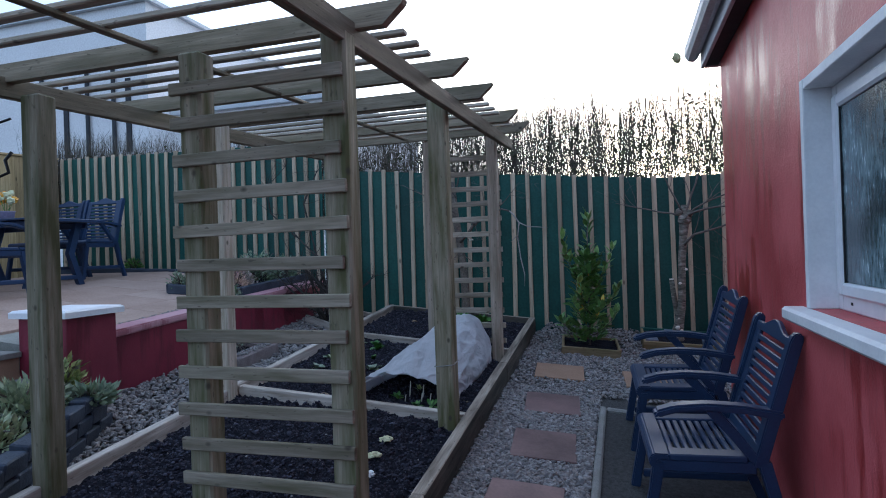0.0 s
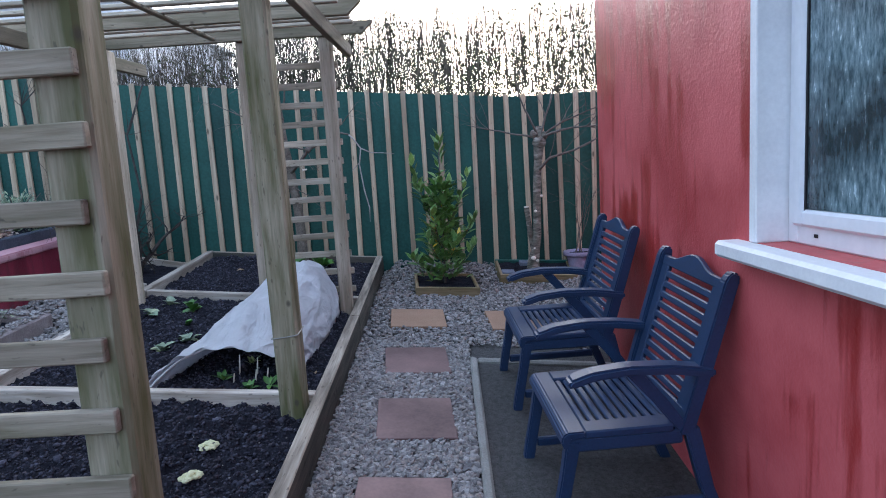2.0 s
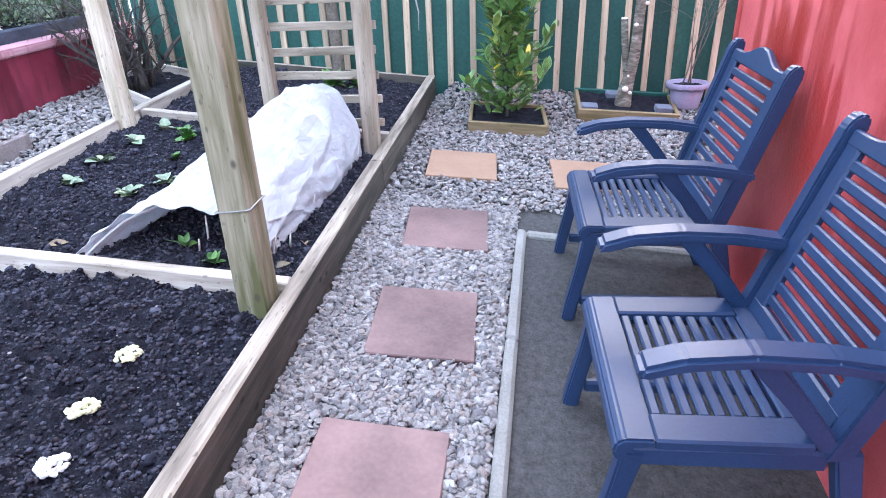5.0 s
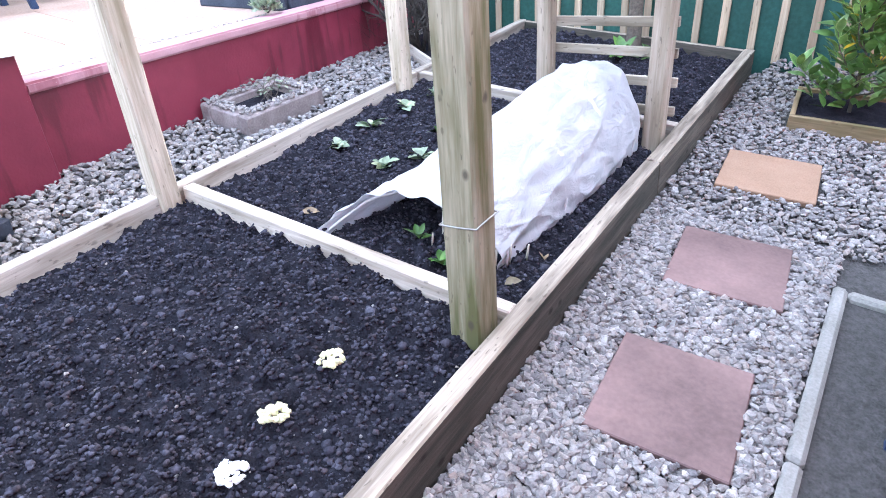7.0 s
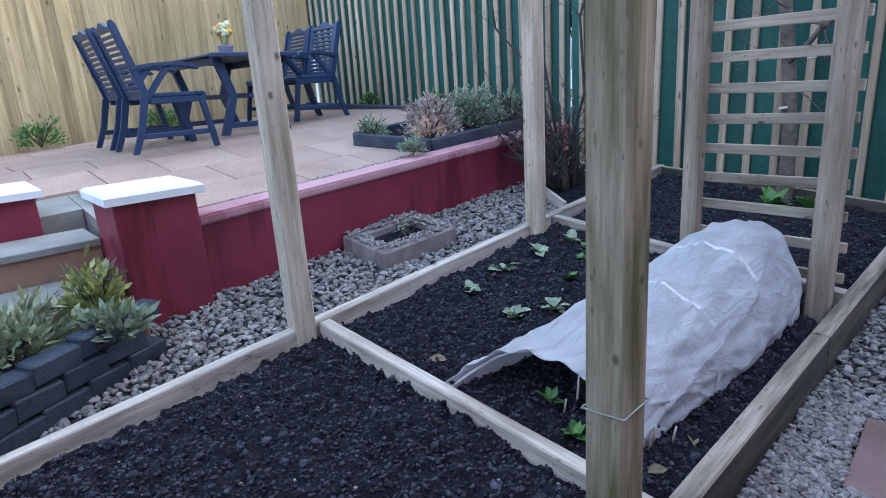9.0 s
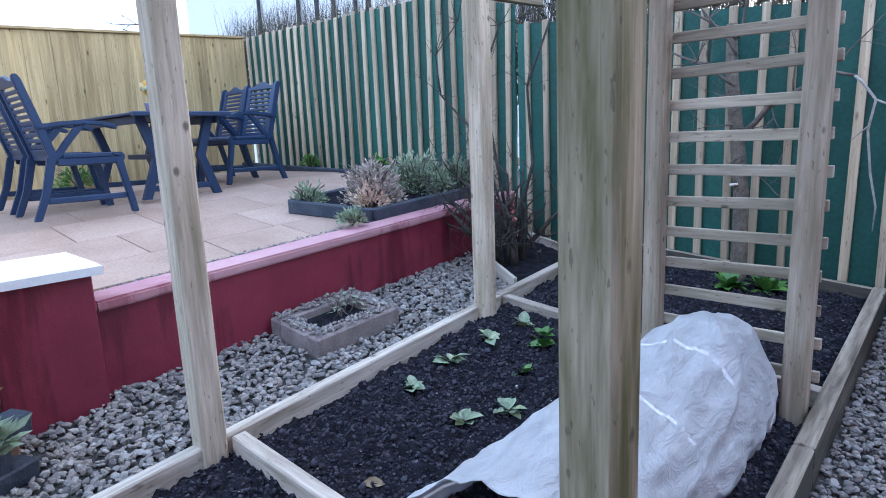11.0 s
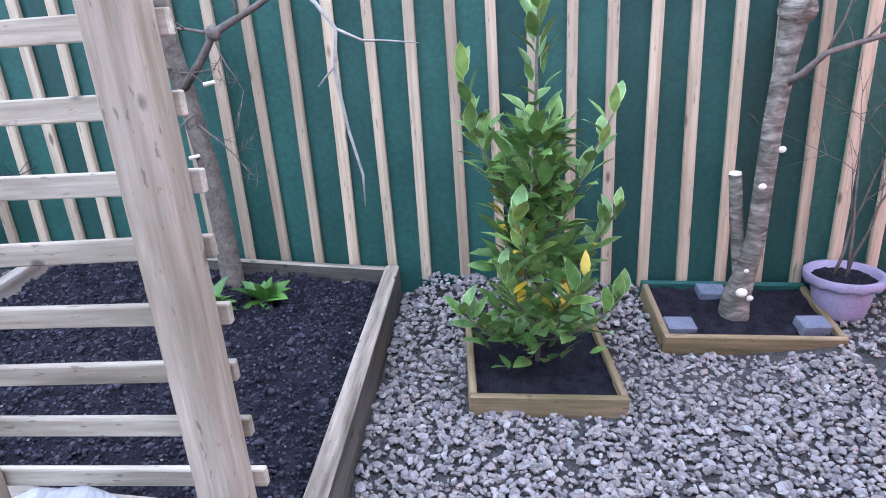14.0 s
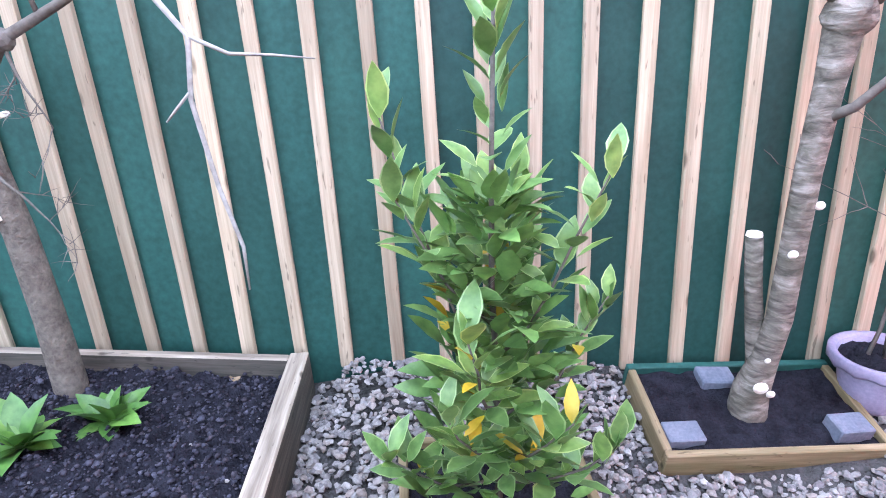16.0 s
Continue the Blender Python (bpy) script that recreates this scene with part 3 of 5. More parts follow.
    return G(x, y) + 0.105 + t - 0.025 * math.exp(-max(d, 0) / 0.06)


def bed_soil(x, y):
    return soil_z(max(bed_left(y) - 0.01, min(x, bed_right(y) - 0.065)), y)


me = sheet(-2.80, -0.965, BED0, 6.87, bed_soil, 0.0145)
co = np.empty(len(me.vertices) * 3)
me.vertices.foreach_get("co", co)
co = co.reshape(-1, 3)
co[:, 0] = np.clip(co[:, 0], -2.62 - 0.040 * (co[:, 1] - 2.2) - 0.01, -0.90 - 0.0212 * (co[:, 1] - 2.5) - 0.065)
me.vertices.foreach_set("co", co.ravel())
me.materials.append(M["soil"])
tagged(part("soil", me, "soil", bed, "dark crumbly soil"), kind="stuff")
rs = np.random.default_rng(5)
crumbs = chips(3, 14, 0.95, 0.35)
pl = []
for _ in range(68000):
    y = BED0 + 0.1 + (6.80 - BED0) * rs.random() ** 1.15
    x = rs.uniform(bed_left(y) + 0.01, bed_right(y) - 0.085)
    s = 0.0026 + 0.0090 * rs.random() ** 2.2
    if rs.random() < 0.02:
        s *= 2.0
    pl.append((x, y, soil_z(x, y) + s * 0.2, s))
me = scatter("soil_crumbs", pl, crumbs, "crumb", 7)
me.polygons.foreach_set("use_smooth", [True] * len(me.polygons))
tagged(part("soil_crumbs", me, "crumb", bed, "loose crumbs of dark soil"), kind="stuff")

pl = []
for _ in range(260):
    y = BED0 + 0.2 + 5.2 * rs.random()
    x = rs.uniform(bed_left(y) + 0.03, bed_right(y) - 0.1)
    pl.append((x, y, soil_z(x, y) + 0.004, 0.003 + 0.006 * rs.random() ** 2))
tagged(part("pale_bits", scatter("pale_bits", pl, crumbs, "stone", 8), "stone", bed, "small pale stones and bits in the soil"), kind="stuff")

# ---- stepping slabs in the gravel ----
SLABS = [(-0.50, 2.86, 0.41, 0.43, 2, "redslab"), (-0.487, 3.635, 0.41, 0.45, 5, "redslab"), (-0.52, 4.44, 0.42, 0.44, 6, "redslab"), (-0.555, 5.335, 0.44, 0.45, 5, "buffslab"), (0.235, 5.36, 0.44, 0.47, 5, "buffslab"), (-0.50, 2.05, 0.41, 0.43, 3, "redslab")]
for x, y, sx, sy, turn, mt in SLABS:
    tilt = Matrix.Translation((x, y, G(x, y) - 0.013)) @ Matrix.Rotation(math.atan(0.0904), 4, "Y") @ Matrix.Rotation(math.atan(0.0701), 4, "X") @ Matrix.Rotation(radians(turn), 4, "Z")
    ob = part("stepping_slab", box(sx, sy, 0.045, 0.004, (0, 0, 0)), mt, None, "", tilt)
    tagged(ob, "square red-brown concrete stepping slab in gravel" if mt == "redslab" else "square buff concrete stepping slab in gravel", "paving slab", "stepping slabs along the path")

# ---- gravel ----
def clear(x, y):
    """Whether gravel lies here."""
    if x > PX0 - 0.012 and y < PY1 + 0.012:
        return False
    if x > HX - 0.02 and y < HY + 0.02:
        return False
    for sx, sy, a, b, turn, _ in SLABS:
        c, s = math.cos(radians(turn)), math.sin(radians(turn))
        u, v = c * (x - sx) + s * (y - sy), -s * (x - sx) + c * (y - sy)
        if abs(u) < a / 2 + 0.004 and abs(v) < b / 2 + 0.004:
            return False
    if -0.63 < x < -0.03 and 6.05 < y < 6.62:
        return False
    if 0.2 < x < 0.97 and 6.5 < y < 6.93:
        return False
    return True


pl = []
rs = np.random.default_rng(11)
while len(pl) < 32000:
    y = 1.6 + 5.36 * rs.random()
    x = rs.uniform(bed_right(y) + 0.008, 2.2 if y > HY else PX0)
    if x > 1.0 and rs.random() < 0.6:
        continue
    if clear(x, y):
        s = 0.0085 + 0.0135 * rs.random() ** 1.3
        pl.append((x, y, G(x, y) - 0.012 + 0.020 * rs.random() ** 1.5, s))
stones = chips(9, 18, 0.58, 0.36)
tagged(part("gravel", scatter("gravel", pl, stones, "stone", 13), "stone"), "loose grey stone chippings on the path", "gravel", kind="stuff")
pl = []
while len(pl) < 7500:
    y = 1.6 + 5.3 * rs.random()
    x = rs.uniform(-3.72 - 0.04 * (y - 3.5), bed_left(y) - 0.075)
    if -3.74 < x < -3.22 and 4.25 < y < 4.92:
        continue
    s = 0.012 + 0.015 * rs.random()
    pl.append((x, y, G(x, y) - 0.008 + 0.018 * rs.random() ** 2, s))
tagged(part("gravel", scatter("gravel", pl, stones, "stone", 17), "stone"), "loose grey stone chippings below the retaining wall", "gravel", kind="stuff")

# ---- green fence with pale battens ----
FY = 6.985


def fence(name, x0, x1, zb, zt, places, label, batten_w=0.05):
    f = thing(name, pose(x0, FY, zb(x0)), label, "fence", kind="structure")
    inv = f.matrix_basis.inverted()
    cuts = [x0] + [x for x in places if x0 + 0.05 < x < x1 - 0.05] + [x1]
    for a, b in zip(cuts, cuts[1:]):
        b -= 0.003
        bm = bmesh.new()
        prism(bm, [(a, zb(a) - 0.1), (b, zb(b) - 0.1), (b, zt(b)), (a, zt(a))], FY, FY + 0.02)
        for v in bm.verts:
            v.co = Vector((v.co.y, v.co.x, v.co.z))
        bmesh.ops.recalc_face_normals(bm, faces=bm.faces)
        part("board", bm, "green", f, "dark green painted fence board", inv)
    for z in (0.35, 1.45):
        a = Vector((x0, FY + 0.045, zb(x0) + z))
        b = Vector((x1, FY + 0.045, zb(x1) + z))
        ob = beam("rail", a, b, 0.05, 0.08, "batten", f)
        ob.matrix_basis = inv @ ob.matrix_basis
    r = random.Random(4)
    meshes = [mesh_of("batten", box(1.0, batten_w * q, 0.028, 0.004), "batten") for q in (0.94, 1.0, 1.06)]
    for x in places:
        x += r.uniform(-0.005, 0.005)
        lean = r.uniform(-0.010, 0.010)
        bot, top = Vector((x - lean, FY - 0.0165, zb(x) - 0.02)), Vector((x + lean, FY - 0.0165, zt(x) + r.uniform(0.004, 0.03)))
        m = along(bot, top, (0, 1, 0)) @ Matrix.Diagonal(((top - bot).length, 1, 1, 1))
        part("batten", r.choice(meshes), "batten", f, "", inv @ m)
    return f


fence("fence_back", -3.80, 4.2, lambda x: G(x, FY) - 0.0, lambda x: G(x, FY) + 1.885 - BANK(x, FY) + (0.0 if x < 0.5 else 0.07 * min(1.0, (x - 0.5) / 0.7)), [-0.662 + 0.1885 * k for k in range(-16, 0)] + [-0.662 + 0.179 * k for k in range(27)], "dark green fence with pale upright wooden battens")
fence("fence_patio", -8.42, -3.83, lambda x: PATIO(x, 6.9) - 0.05, lambda x: 2.46 + 0.25 * min(1, (-3.8 - x) / 1.1) + 0.02 * max(0, -4.9 - x), [-8.35 + 0.165 * k for k in range(28)], "green patio fence with close pale upright battens", 0.055)

# ---- pale close-boarded fence at the end of the patio ----
wf = thing("fence_end", pose(-8.44, 5, 0.8), "new pale close-boarded wooden fence with a capping rail", "fence", kind="structure")
inv = wf.matrix_basis.inverted()
r = random.Random(8)
closeboard = mesh_of("board", box(1.0, 0.145, 0.02, 0.003), "closeboard")
y = -1.4
i = 0
while y < 6.95:
    zb, zt = PATIO(-8.4, y) - 0.05, 2.46 + 0.047 * (y - 0.0)
    m = along((-8.44 - 0.006 * (i % 2), y, zb), (-8.44 - 0.006 * (i % 2), y, zt), (0, 1, 0))
    m = m @ Matrix.Diagonal((zt - zb, 1, 1, 1)) @ Matrix.Rotation(radians(90), 4, "X")
    part("board", closeboard, "closeboard", wf, "", inv @ m)
    y += 0.138
    i += 1
for y0, y1 in ((-1.45, 1.3), (1.305, 4.1), (4.105, 6.96)):
    ob = beam("capping", (-8.44, y0, 2.475 + 0.047 * y0), (-8.44, y1, 2.475 + 0.047 * y1), 0.07, 0.03, "closeboard", wf)
    ob.matrix_basis = inv @ ob.matrix_basis

# ---- patio, retaining wall, piers, steps ----
def RWX(y):
    """Front face of the retaining wall."""
    return -3.70 - 0.04 * (y - 3.5)


def RWT(y):
    return 0.615 + 0.052 * (y - 3.3)


px = [-8.42, -7.2, -6.05, -5.0, -4.4, -3.86]
py = [2.95, 4.0, 5.0, 6.0, 6.98]
patio = thing("patio", pose(-6, 5, 0.8), "raised patio of large pale pinkish paving slabs", "patio", kind="structure")
inv = patio.matrix_basis.inverted()
bm = bmesh.new()
for gx, gy in ((px, py), ([-8.42, -7.2, -6.05, -5.0, -4.64], [-1.5, 0.0, 1.5, 2.945])):
    grid = [[bm.verts.new((x, y, PATIO(x, y) - 0.022)) for x in gx] for y in gy]
    for a, b in zip(grid, grid[1:]):
        for i in range(len(gx) - 1):
            bm.faces.new((a[i], a[i + 1], b[i + 1], b[i]))
base = bmesh.ops.extrude_face_region(bm, geom=bm.faces[:])
bmesh.ops.translate(bm, vec=(0, 0, -0.3), verts=[v for v in base["geom"] if isinstance(v, bmesh.types.BMVert)])
bmesh.ops.recalc_face_normals(bm, faces=bm.faces)
part("bedding", bm, "concrete", patio, "", inv)
r = random.Random(3)
x = -8.38
while x < -4.1:
    wx = r.choice((0.45, 0.6, 0.6))
    wx = min(wx, -4.02 - x)
    y = -1.2 + r.uniform(0, 0.3)
    while y < 6.6:
        wy = r.choice((0.45, 0.6, 0.6, 0.9))
        if y < 2.95 and x + wx > -4.6:
            y += wy
            continue
        ob = slope_box("paving_slab", x + 0.004, x + wx - 0.004, y + 0.004, min(y + wy, 6.72) - 0.004, -0.03, 0.0, "paving", patio, "", 0.003, PATIO)
        ob.matrix_basis = inv
        y += wy
    x += wx

pl = []
rs = np.random.default_rng(29)
for _ in range(1100):
    y = 3.36 + 1.85 * rs.random()
    x = -3.905 - 0.04 * (y - 3.5) - 0.11 * rs.random() ** 1.4
    pl.append((x, y, PATIO(x, y) - 0.008 + 0.012 * rs.random(), 0.005 + 0.010 * rs.random() ** 2))
tagged(part("grit_strip", scatter("grit_strip", pl, chips(31, 8, 0.7, 0.35), "stone", 5), "stone", patio, "loose grit along the edge of the paving", inv), kind="stuff")

rw = thing("retaining_wall", pose(-3.75, 5, 0.3), "low maroon painted retaining wall with a worn pink coping", "wall", kind="structure")
inv = rw.matrix_basis.inverted()
bm = bmesh.new()
cop = bmesh.new()
pts = [3.33, 4.2, 5.0, 5.9, 6.96]
for b_, x_off0, x_off1, z0, z1 in ((bm, 0.0, -0.20, None, 0.0), (cop, 0.022, -0.21, -0.04, 0.018)):
    rows = []
    for y in pts:
        lo = G(RWX(y), y) - 0.2 if z0 is None else RWT(y) + z0
        hi = RWT(y) - (0.041 if z0 is None else 0) + (0 if z0 is None else z1)
        rows.append([b_.verts.new((RWX(y) + x_off0, y, lo)), b_.verts.new((RWX(y) + x_off0, y, hi)), b_.verts.new((RWX(y) + x_off1, y, hi)), b_.verts.new((RWX(y) + x_off1, y, lo))])
    for a, c in zip(rows, rows[1:]):
        for i in range(4):
            b_.faces.new((a[i], a[(i + 1) % 4], c[(i + 1) % 4], c[i]))
    b_.faces.new(rows[0][::-1])
    b_.faces.new(rows[-1])
    bmesh.ops.recalc_face_normals(b_, faces=b_.faces)
bmesh.ops.bevel(cop, geom=[e for e in cop.edges], offset=0.012, segments=2, affect="EDGES")
part("wall", bm, "maroon", rw, "", inv)
part("coping", cop, "wall_top", rw, "worn pinkish coping with flaked paint", inv)


def pier(x0, x1, y0, y1, zt, label):
    p = thing("pier", pose((x0 + x1) / 2, (y0 + y1) / 2, G(x0, y0)), label, "pier", "piers beside the steps", kind="structure")
    inv = p.matrix_basis.inverted()
    ob = wall_box("shaft", x0, x1, y0, y1, G(x1, y0) - 0.2, zt - 0.056, "maroon", p, "", 0.006)
    ob.matrix_basis = inv @ ob.matrix_basis
    bm = bmesh.new()
    o = 0.04
    lower = [bm.verts.new((a, b, zt - 0.055)) for a, b in ((x0 - o, y0 - o), (x1 + o, y0 - o), (x1 + o, y1 + o), (x0 - o, y1 + o))]
    mid = [bm.verts.new(v.co + Vector((0, 0, 0.04))) for v in lower]
    cx, cy = (x0 + x1) / 2, (y0 + y1) / 2
    up = [bm.verts.new((v.co.x * 0.93 + cx * 0.07, v.co.y * 0.93 + cy * 0.07, zt)) for v in lower]
    bm.faces.new(lower[::-1])
    bm.faces.new(up)
    for a, b in ((lower, mid), (mid, up)):
        for i in range(4):
            bm.faces.new((a[i], a[(i + 1) % 4], b[(i + 1) % 4], b[i]))
    part("cap", bm, "white", p, "white painted cap", inv)


pier(-4.06, -3.62, 2.90, 3.32, 0.835, "maroon rendered pier with a white cap")
pier(-4.91, -4.46, 2.27, 2.69, 0.83, "maroon rendered pier with a white cap beyond the steps")
steps = thing("garden_steps", pose(-4.2, 2.5, 0.3), "paved garden steps between maroon piers", "steps", kind="structure")
inv = steps.matrix_basis.inverted()
for x0, x1, zt, mt in ((-4.45, -4.05, 0.55, "concrete"), (-4.04, -3.7, 0.36, "planter")):
    ob = wall_box("step", x0, x1, 2.105, 2.895, zt - 0.4, zt - 0.041, "buffslab", steps)
    ob.matrix_basis = inv @ ob.matrix_basis
    ob = wall_box("tread", x0 - 0.0, x1 + 0.025, 2.105, 2.895, zt - 0.04, zt, "kerb", steps)
    ob.matrix_basis = inv @ ob.matrix_basis
ob = wall_box("landing", -3.675, -3.36, 2.0, 2.895, -0.1, 0.20, "buffslab", steps)
ob.matrix_basis = inv @ ob.matrix_basis
ob = wall_box("wing_wall", -4.63, -4.46, -1.5, 2.26, 0.0, 0.66, "maroon", steps)
ob.matrix_basis = inv @ ob.matrix_basis


# ---- pergola ----
pergola = thing("pergola", pose(-1.9, 3.5, 0), "weathered timber pergola with ladder trellises over the bed", "pergola", kind="structure")
pinv = pergola.matrix_basis.inverted()


def timber(name, p0, p1, w, h, material, label="", up=(0, 0, 1), c=0.005, parent=None):
    ob = beam(name, p0, p1, w, h, material, pergola, label, c, up)
    ob.matrix_basis = pinv @ ob.matrix_basis
    return ob


def BZ(y):
    """Underside of the long beams."""
    return 1.965 + 0.043 * (y - 1.9)


POSTS = {"A": (-0.975, 1.83), "Ai": (-1.625, 1.83), "B": (-1.068, 3.445), "D": (-1.090, 5.155), "Di": (-1.71, 5.155), "L0": (-2.615, 1.93), "L1": (-2.70, 3.385), "L2": (-2.725, 5.125)}
for k, (x, y) in POSTS.items():
    top = BZ(y) + (0.0 if k == "L0" else 0.10) - (0.055 if y < 2 and k != "L0" else 0)
    wd, dp = {"B": (0.122, 0.108), "L0": (0.115, 0.10), "Di": (0.078, 0.09), "D": (0.092, 0.10)}.get(k, (0.105, 0.10))
    timber("post", (x, y, G(x, y) - 0.1), (x - (0.01 if k == "B" else 0), y, top), wd, dp, "postpale" if k in ("D", "Di", "L1", "L2") else "post", "squared pale timber post" if k in ("D", "Di", "L1", "L2") else "squared timber post stained green-brown", (0, 1, 0), 0.010)
# long beams
timber("long_beam", (-0.935, 0.2, BZ(0.2) + 0.05), (-0.975, 5.5, BZ(5.5) + 0.05), 0.045, 0.10, "beam")
timber("long_beam", (-2.775, 0.2, BZ(0.2) + 0.05), (-2.80, 5.85, BZ(5.85) + 0.05), 0.045, 0.10, "beam")
# rafters with slanted tips


def rafter(y, drop=0.0, x0=-3.12, x1=-0.72):
    z = BZ(y) + 0.102 - drop
    bm = bmesh.new()
    h, t = 0.088, 0.045
    prism(bm, [(x0 + 0.09, z), (x1 - 0.09, z), (x1 - 0.01, z + h * 0.8), (x1, z + h), (x0, z + h), (x0 + 0.01, z + h * 0.8)], y - t / 2, y + t / 2)
    for v in bm.verts:
        v.co = Vector((v.co.y, v.co.x, v.co.z))
    bmesh.ops.recalc_face_normals(bm, faces=bm.faces)
    part("rafter", bm, "beam", pergola, "", pinv)


for y, drop in ((0.6, 0.0), (1.2, 0.0), (1.905, 0.03), (2.88, 0.0), (3.52, 0.0), (4.48, 0.0), (5.10, 0.0)):
    rafter(y, drop)
for y in (0.78, 0.95, 1.42, 1.62, 2.2, 2.37, 2.54, 3.72, 3.9, 4.08, 4.26, 4.70, 4.85):
    timber("roof_batten", (-2.95, y, BZ(y) + 0.14), (-0.83, y, BZ(y) + 0.14), 0.045, 0.024, "slat")
timber("purlin", (-1.88, 0.3, BZ(0.3) + 0.116), (-1.88, 5.05, BZ(5.05) + 0.116), 0.04, 0.022, "beam")
# ladder trellises
r = random.Random(21)
for i in range(13):
    z = 1.850 - 0.1435 * i
    timber("trellis_slat", (-1.70 + r.uniform(-0.012, 0.012), 1.768, z + r.uniform(-0.006, 0.006)), (-0.935 + r.uniform(-0.012, 0.012), 1.768, z + r.uniform(-0.006, 0.006)), 0.021, 0.05, "oldslat", "", (0, 0, 1), 0.003)
for i in range(13):
    z = 2.02 - 0.1435 * i
    timber("trellis_slat", (-1.745, 5.2135, z + r.uniform(-0.006, 0.006)), (-1.030 + r.uniform(-0.012, 0.012), 5.2175, z + r.uniform(-0.006, 0.006)), 0.021, 0.048, "slat", "", (0, 0, 1), 0.003)
# a cable hooked to a post, and a wire tied round another
bm = bmesh.new()
tube(bm, [(-2.735, 1.885, 1.70), (-2.76, 1.87, 1.66), (-2.74, 1.87, 1.60), (-2.79, 1.84, 1.57), (-2.95, 1.75, 1.66), (-3.15, 1.62, 1.80)], [0.008] * 6, 6)
tube(bm, [(-2.735, 1.885, 1.86), (-2.775, 1.86, 1.84), (-2.95, 1.75, 1.87), (-3.2, 1.6, 1.93)], [0.006] * 4, 6)
tagged(part("cable", bm, "black"), "black cable hooked to a pergola post", "cable")
bm = bmesh.new()
ring = []
for k in range(17):
    q = 2 * math.pi * k / 16
    ring.append((-1.070 + 0.070 * max(-0.93, min(0.93, 1.35 * math.cos(q))), 3.445 + 0.063 * max(-0.93, min(0.93, 1.35 * math.sin(q))), 0.43 + 0.012 * math.sin(q + 1)))
tube(bm, ring, [0.003] * 17, 5, False)
tagged(part("tie_wire", bm, "wire"), "thin wire tied round a pergola post", "wire")

# ---- blue resin garden chair ----
def chair(m, label, group):
    """An armchair with slatted seat and back, front towards local -y."""
    ch = thing("garden_chair", m, label, "chair", group)
    W, H, SH = 0.60, 1.07, 0.462

    def bar(name, outline, x0, x1, label=""):
        bm = prism(bmesh.new(), outline, x0, x1)
        bmesh.ops.bevel(bm, geom=bm.edges[:], offset=0.006, segments=2, affect="EDGES")
        part(name, bm, "blue", ch, label)

    for s in (-1, 1):
        x0, x1 = (s * W / 2 - 0.045, s * W / 2) if s > 0 else (s * W / 2, s * W / 2 + 0.045)
        # front leg, a sabre curve with the foot set forward
        bar("leg", [(-0.352, 0), (-0.302, 0), (-0.282, 0.13), (-0.250, 0.30), (-0.223, SH - 0.02), (-0.280, SH - 0.02), (-0.300, 0.30), (-0.332, 0.13)], x0, x1)
        # arm support sloping back to the seat rail
        bar("arm_brace", [(0.150, SH - 0.01), (0.205, SH - 0.01), (0.115, 0.575), (0.02, 0.694), (-0.05, 0.694), (0.055, 0.575)], x0 + 0.004, x1 - 0.004)
        # rear leg
        bar("leg", [(0.33, 0), (0.38, 0), (0.300, 0.20), (0.235, SH), (0.175, SH), (0.245, 0.20)], x0, x1)
        # back stile with a rounded head
        bar("back_stile", [(0.155, SH - 0.03), (0.215, SH - 0.03), (0.377, H - 0.05), (0.374, H - 0.025), (0.355, H - 0.015), (0.335, H - 0.025), (0.320, H - 0.05)], x0, x1)
        # arm, bowed
        arm = bmesh.new()
        ol = [(-0.275, 0.664), (-0.262, 0.692), (-0.18, 0.718), (-0.04, 0.730), (0.12, 0.722), (0.29, 0.696), (0.29, 0.658), (0.12, 0.684), (-0.04, 0.694), (-0.17, 0.682), (-0.25, 0.658)]
        prism(arm, ol, x0 - 0.014, x1 + 0.014)
        bmesh.ops.bevel(arm, geom=arm.edges[:], offset=0.010, segments=2, affect="EDGES")
        part("arm", arm, "blue", ch)
        # low side stretcher
        part("stretcher", box(0.03, 0.55, 0.045, 0.008, ((x0 + x1) / 2, 0.0, 0.14)), "blue", ch)
        part("side_rail", box(0.032, 0.44, 0.06, 0.008, ((x0 + x1) / 2, -0.045, SH - 0.038)), "blue", ch)
    # seat: a moulded border with a rolled front edge round narrow slats
    bar("front_rail", [(-0.286, SH - 0.050), (-0.300, SH - 0.022), (-0.294, SH + 0.006), (-0.275, SH + 0.020), (-0.205, SH + 0.020), (-0.205, SH - 0.004), (-0.258, SH - 0.010), (-0.268, SH - 0.050)], -W / 2, W / 2)
    part("rear_rail", box(W - 0.09, 0.07, 0.045, 0.008, (0, 0.165, SH - 0.006)), "blue", ch)
    for s in (-1, 1):
        part("seat_side", box(0.090, 0.342, 0.032, 0.006, (s * (W / 2 - 0.046), -0.036, SH + 0.004)), "blue", ch)
    for i in range(9):
        part("seat_slat", box(W - 0.186, 0.026, 0.016, 0.005, (0, -0.186 + 0.0375 * i, SH + 0.004)), "blue", ch)
    # back: slats between two inner stiles and a scrolled top rail, in the plane of the stiles
    tilt = Matrix.Translation((0, 0.187, SH)) @ Matrix.Rotation(math.atan2(-0.172, 0.585), 4, "X")
    for s in (-1, 1):
        part("back_side", box(0.062, 0.024, 0.52, 0.006, (s * (W / 2 - 0.077), 0, 0.29)), "blue", ch, "", tilt)
    for i in range(10):
        part("back_slat", box(W - 0.20, 0.016, 0.030, 0.005, (0, 0, 0.085 + 0.046 * i)), "blue", ch, "", tilt)
    part("back_rail", box(W - 0.10, 0.026, 0.05, 0.006, (0, 0, 0.035)), "blue", ch, "", tilt)
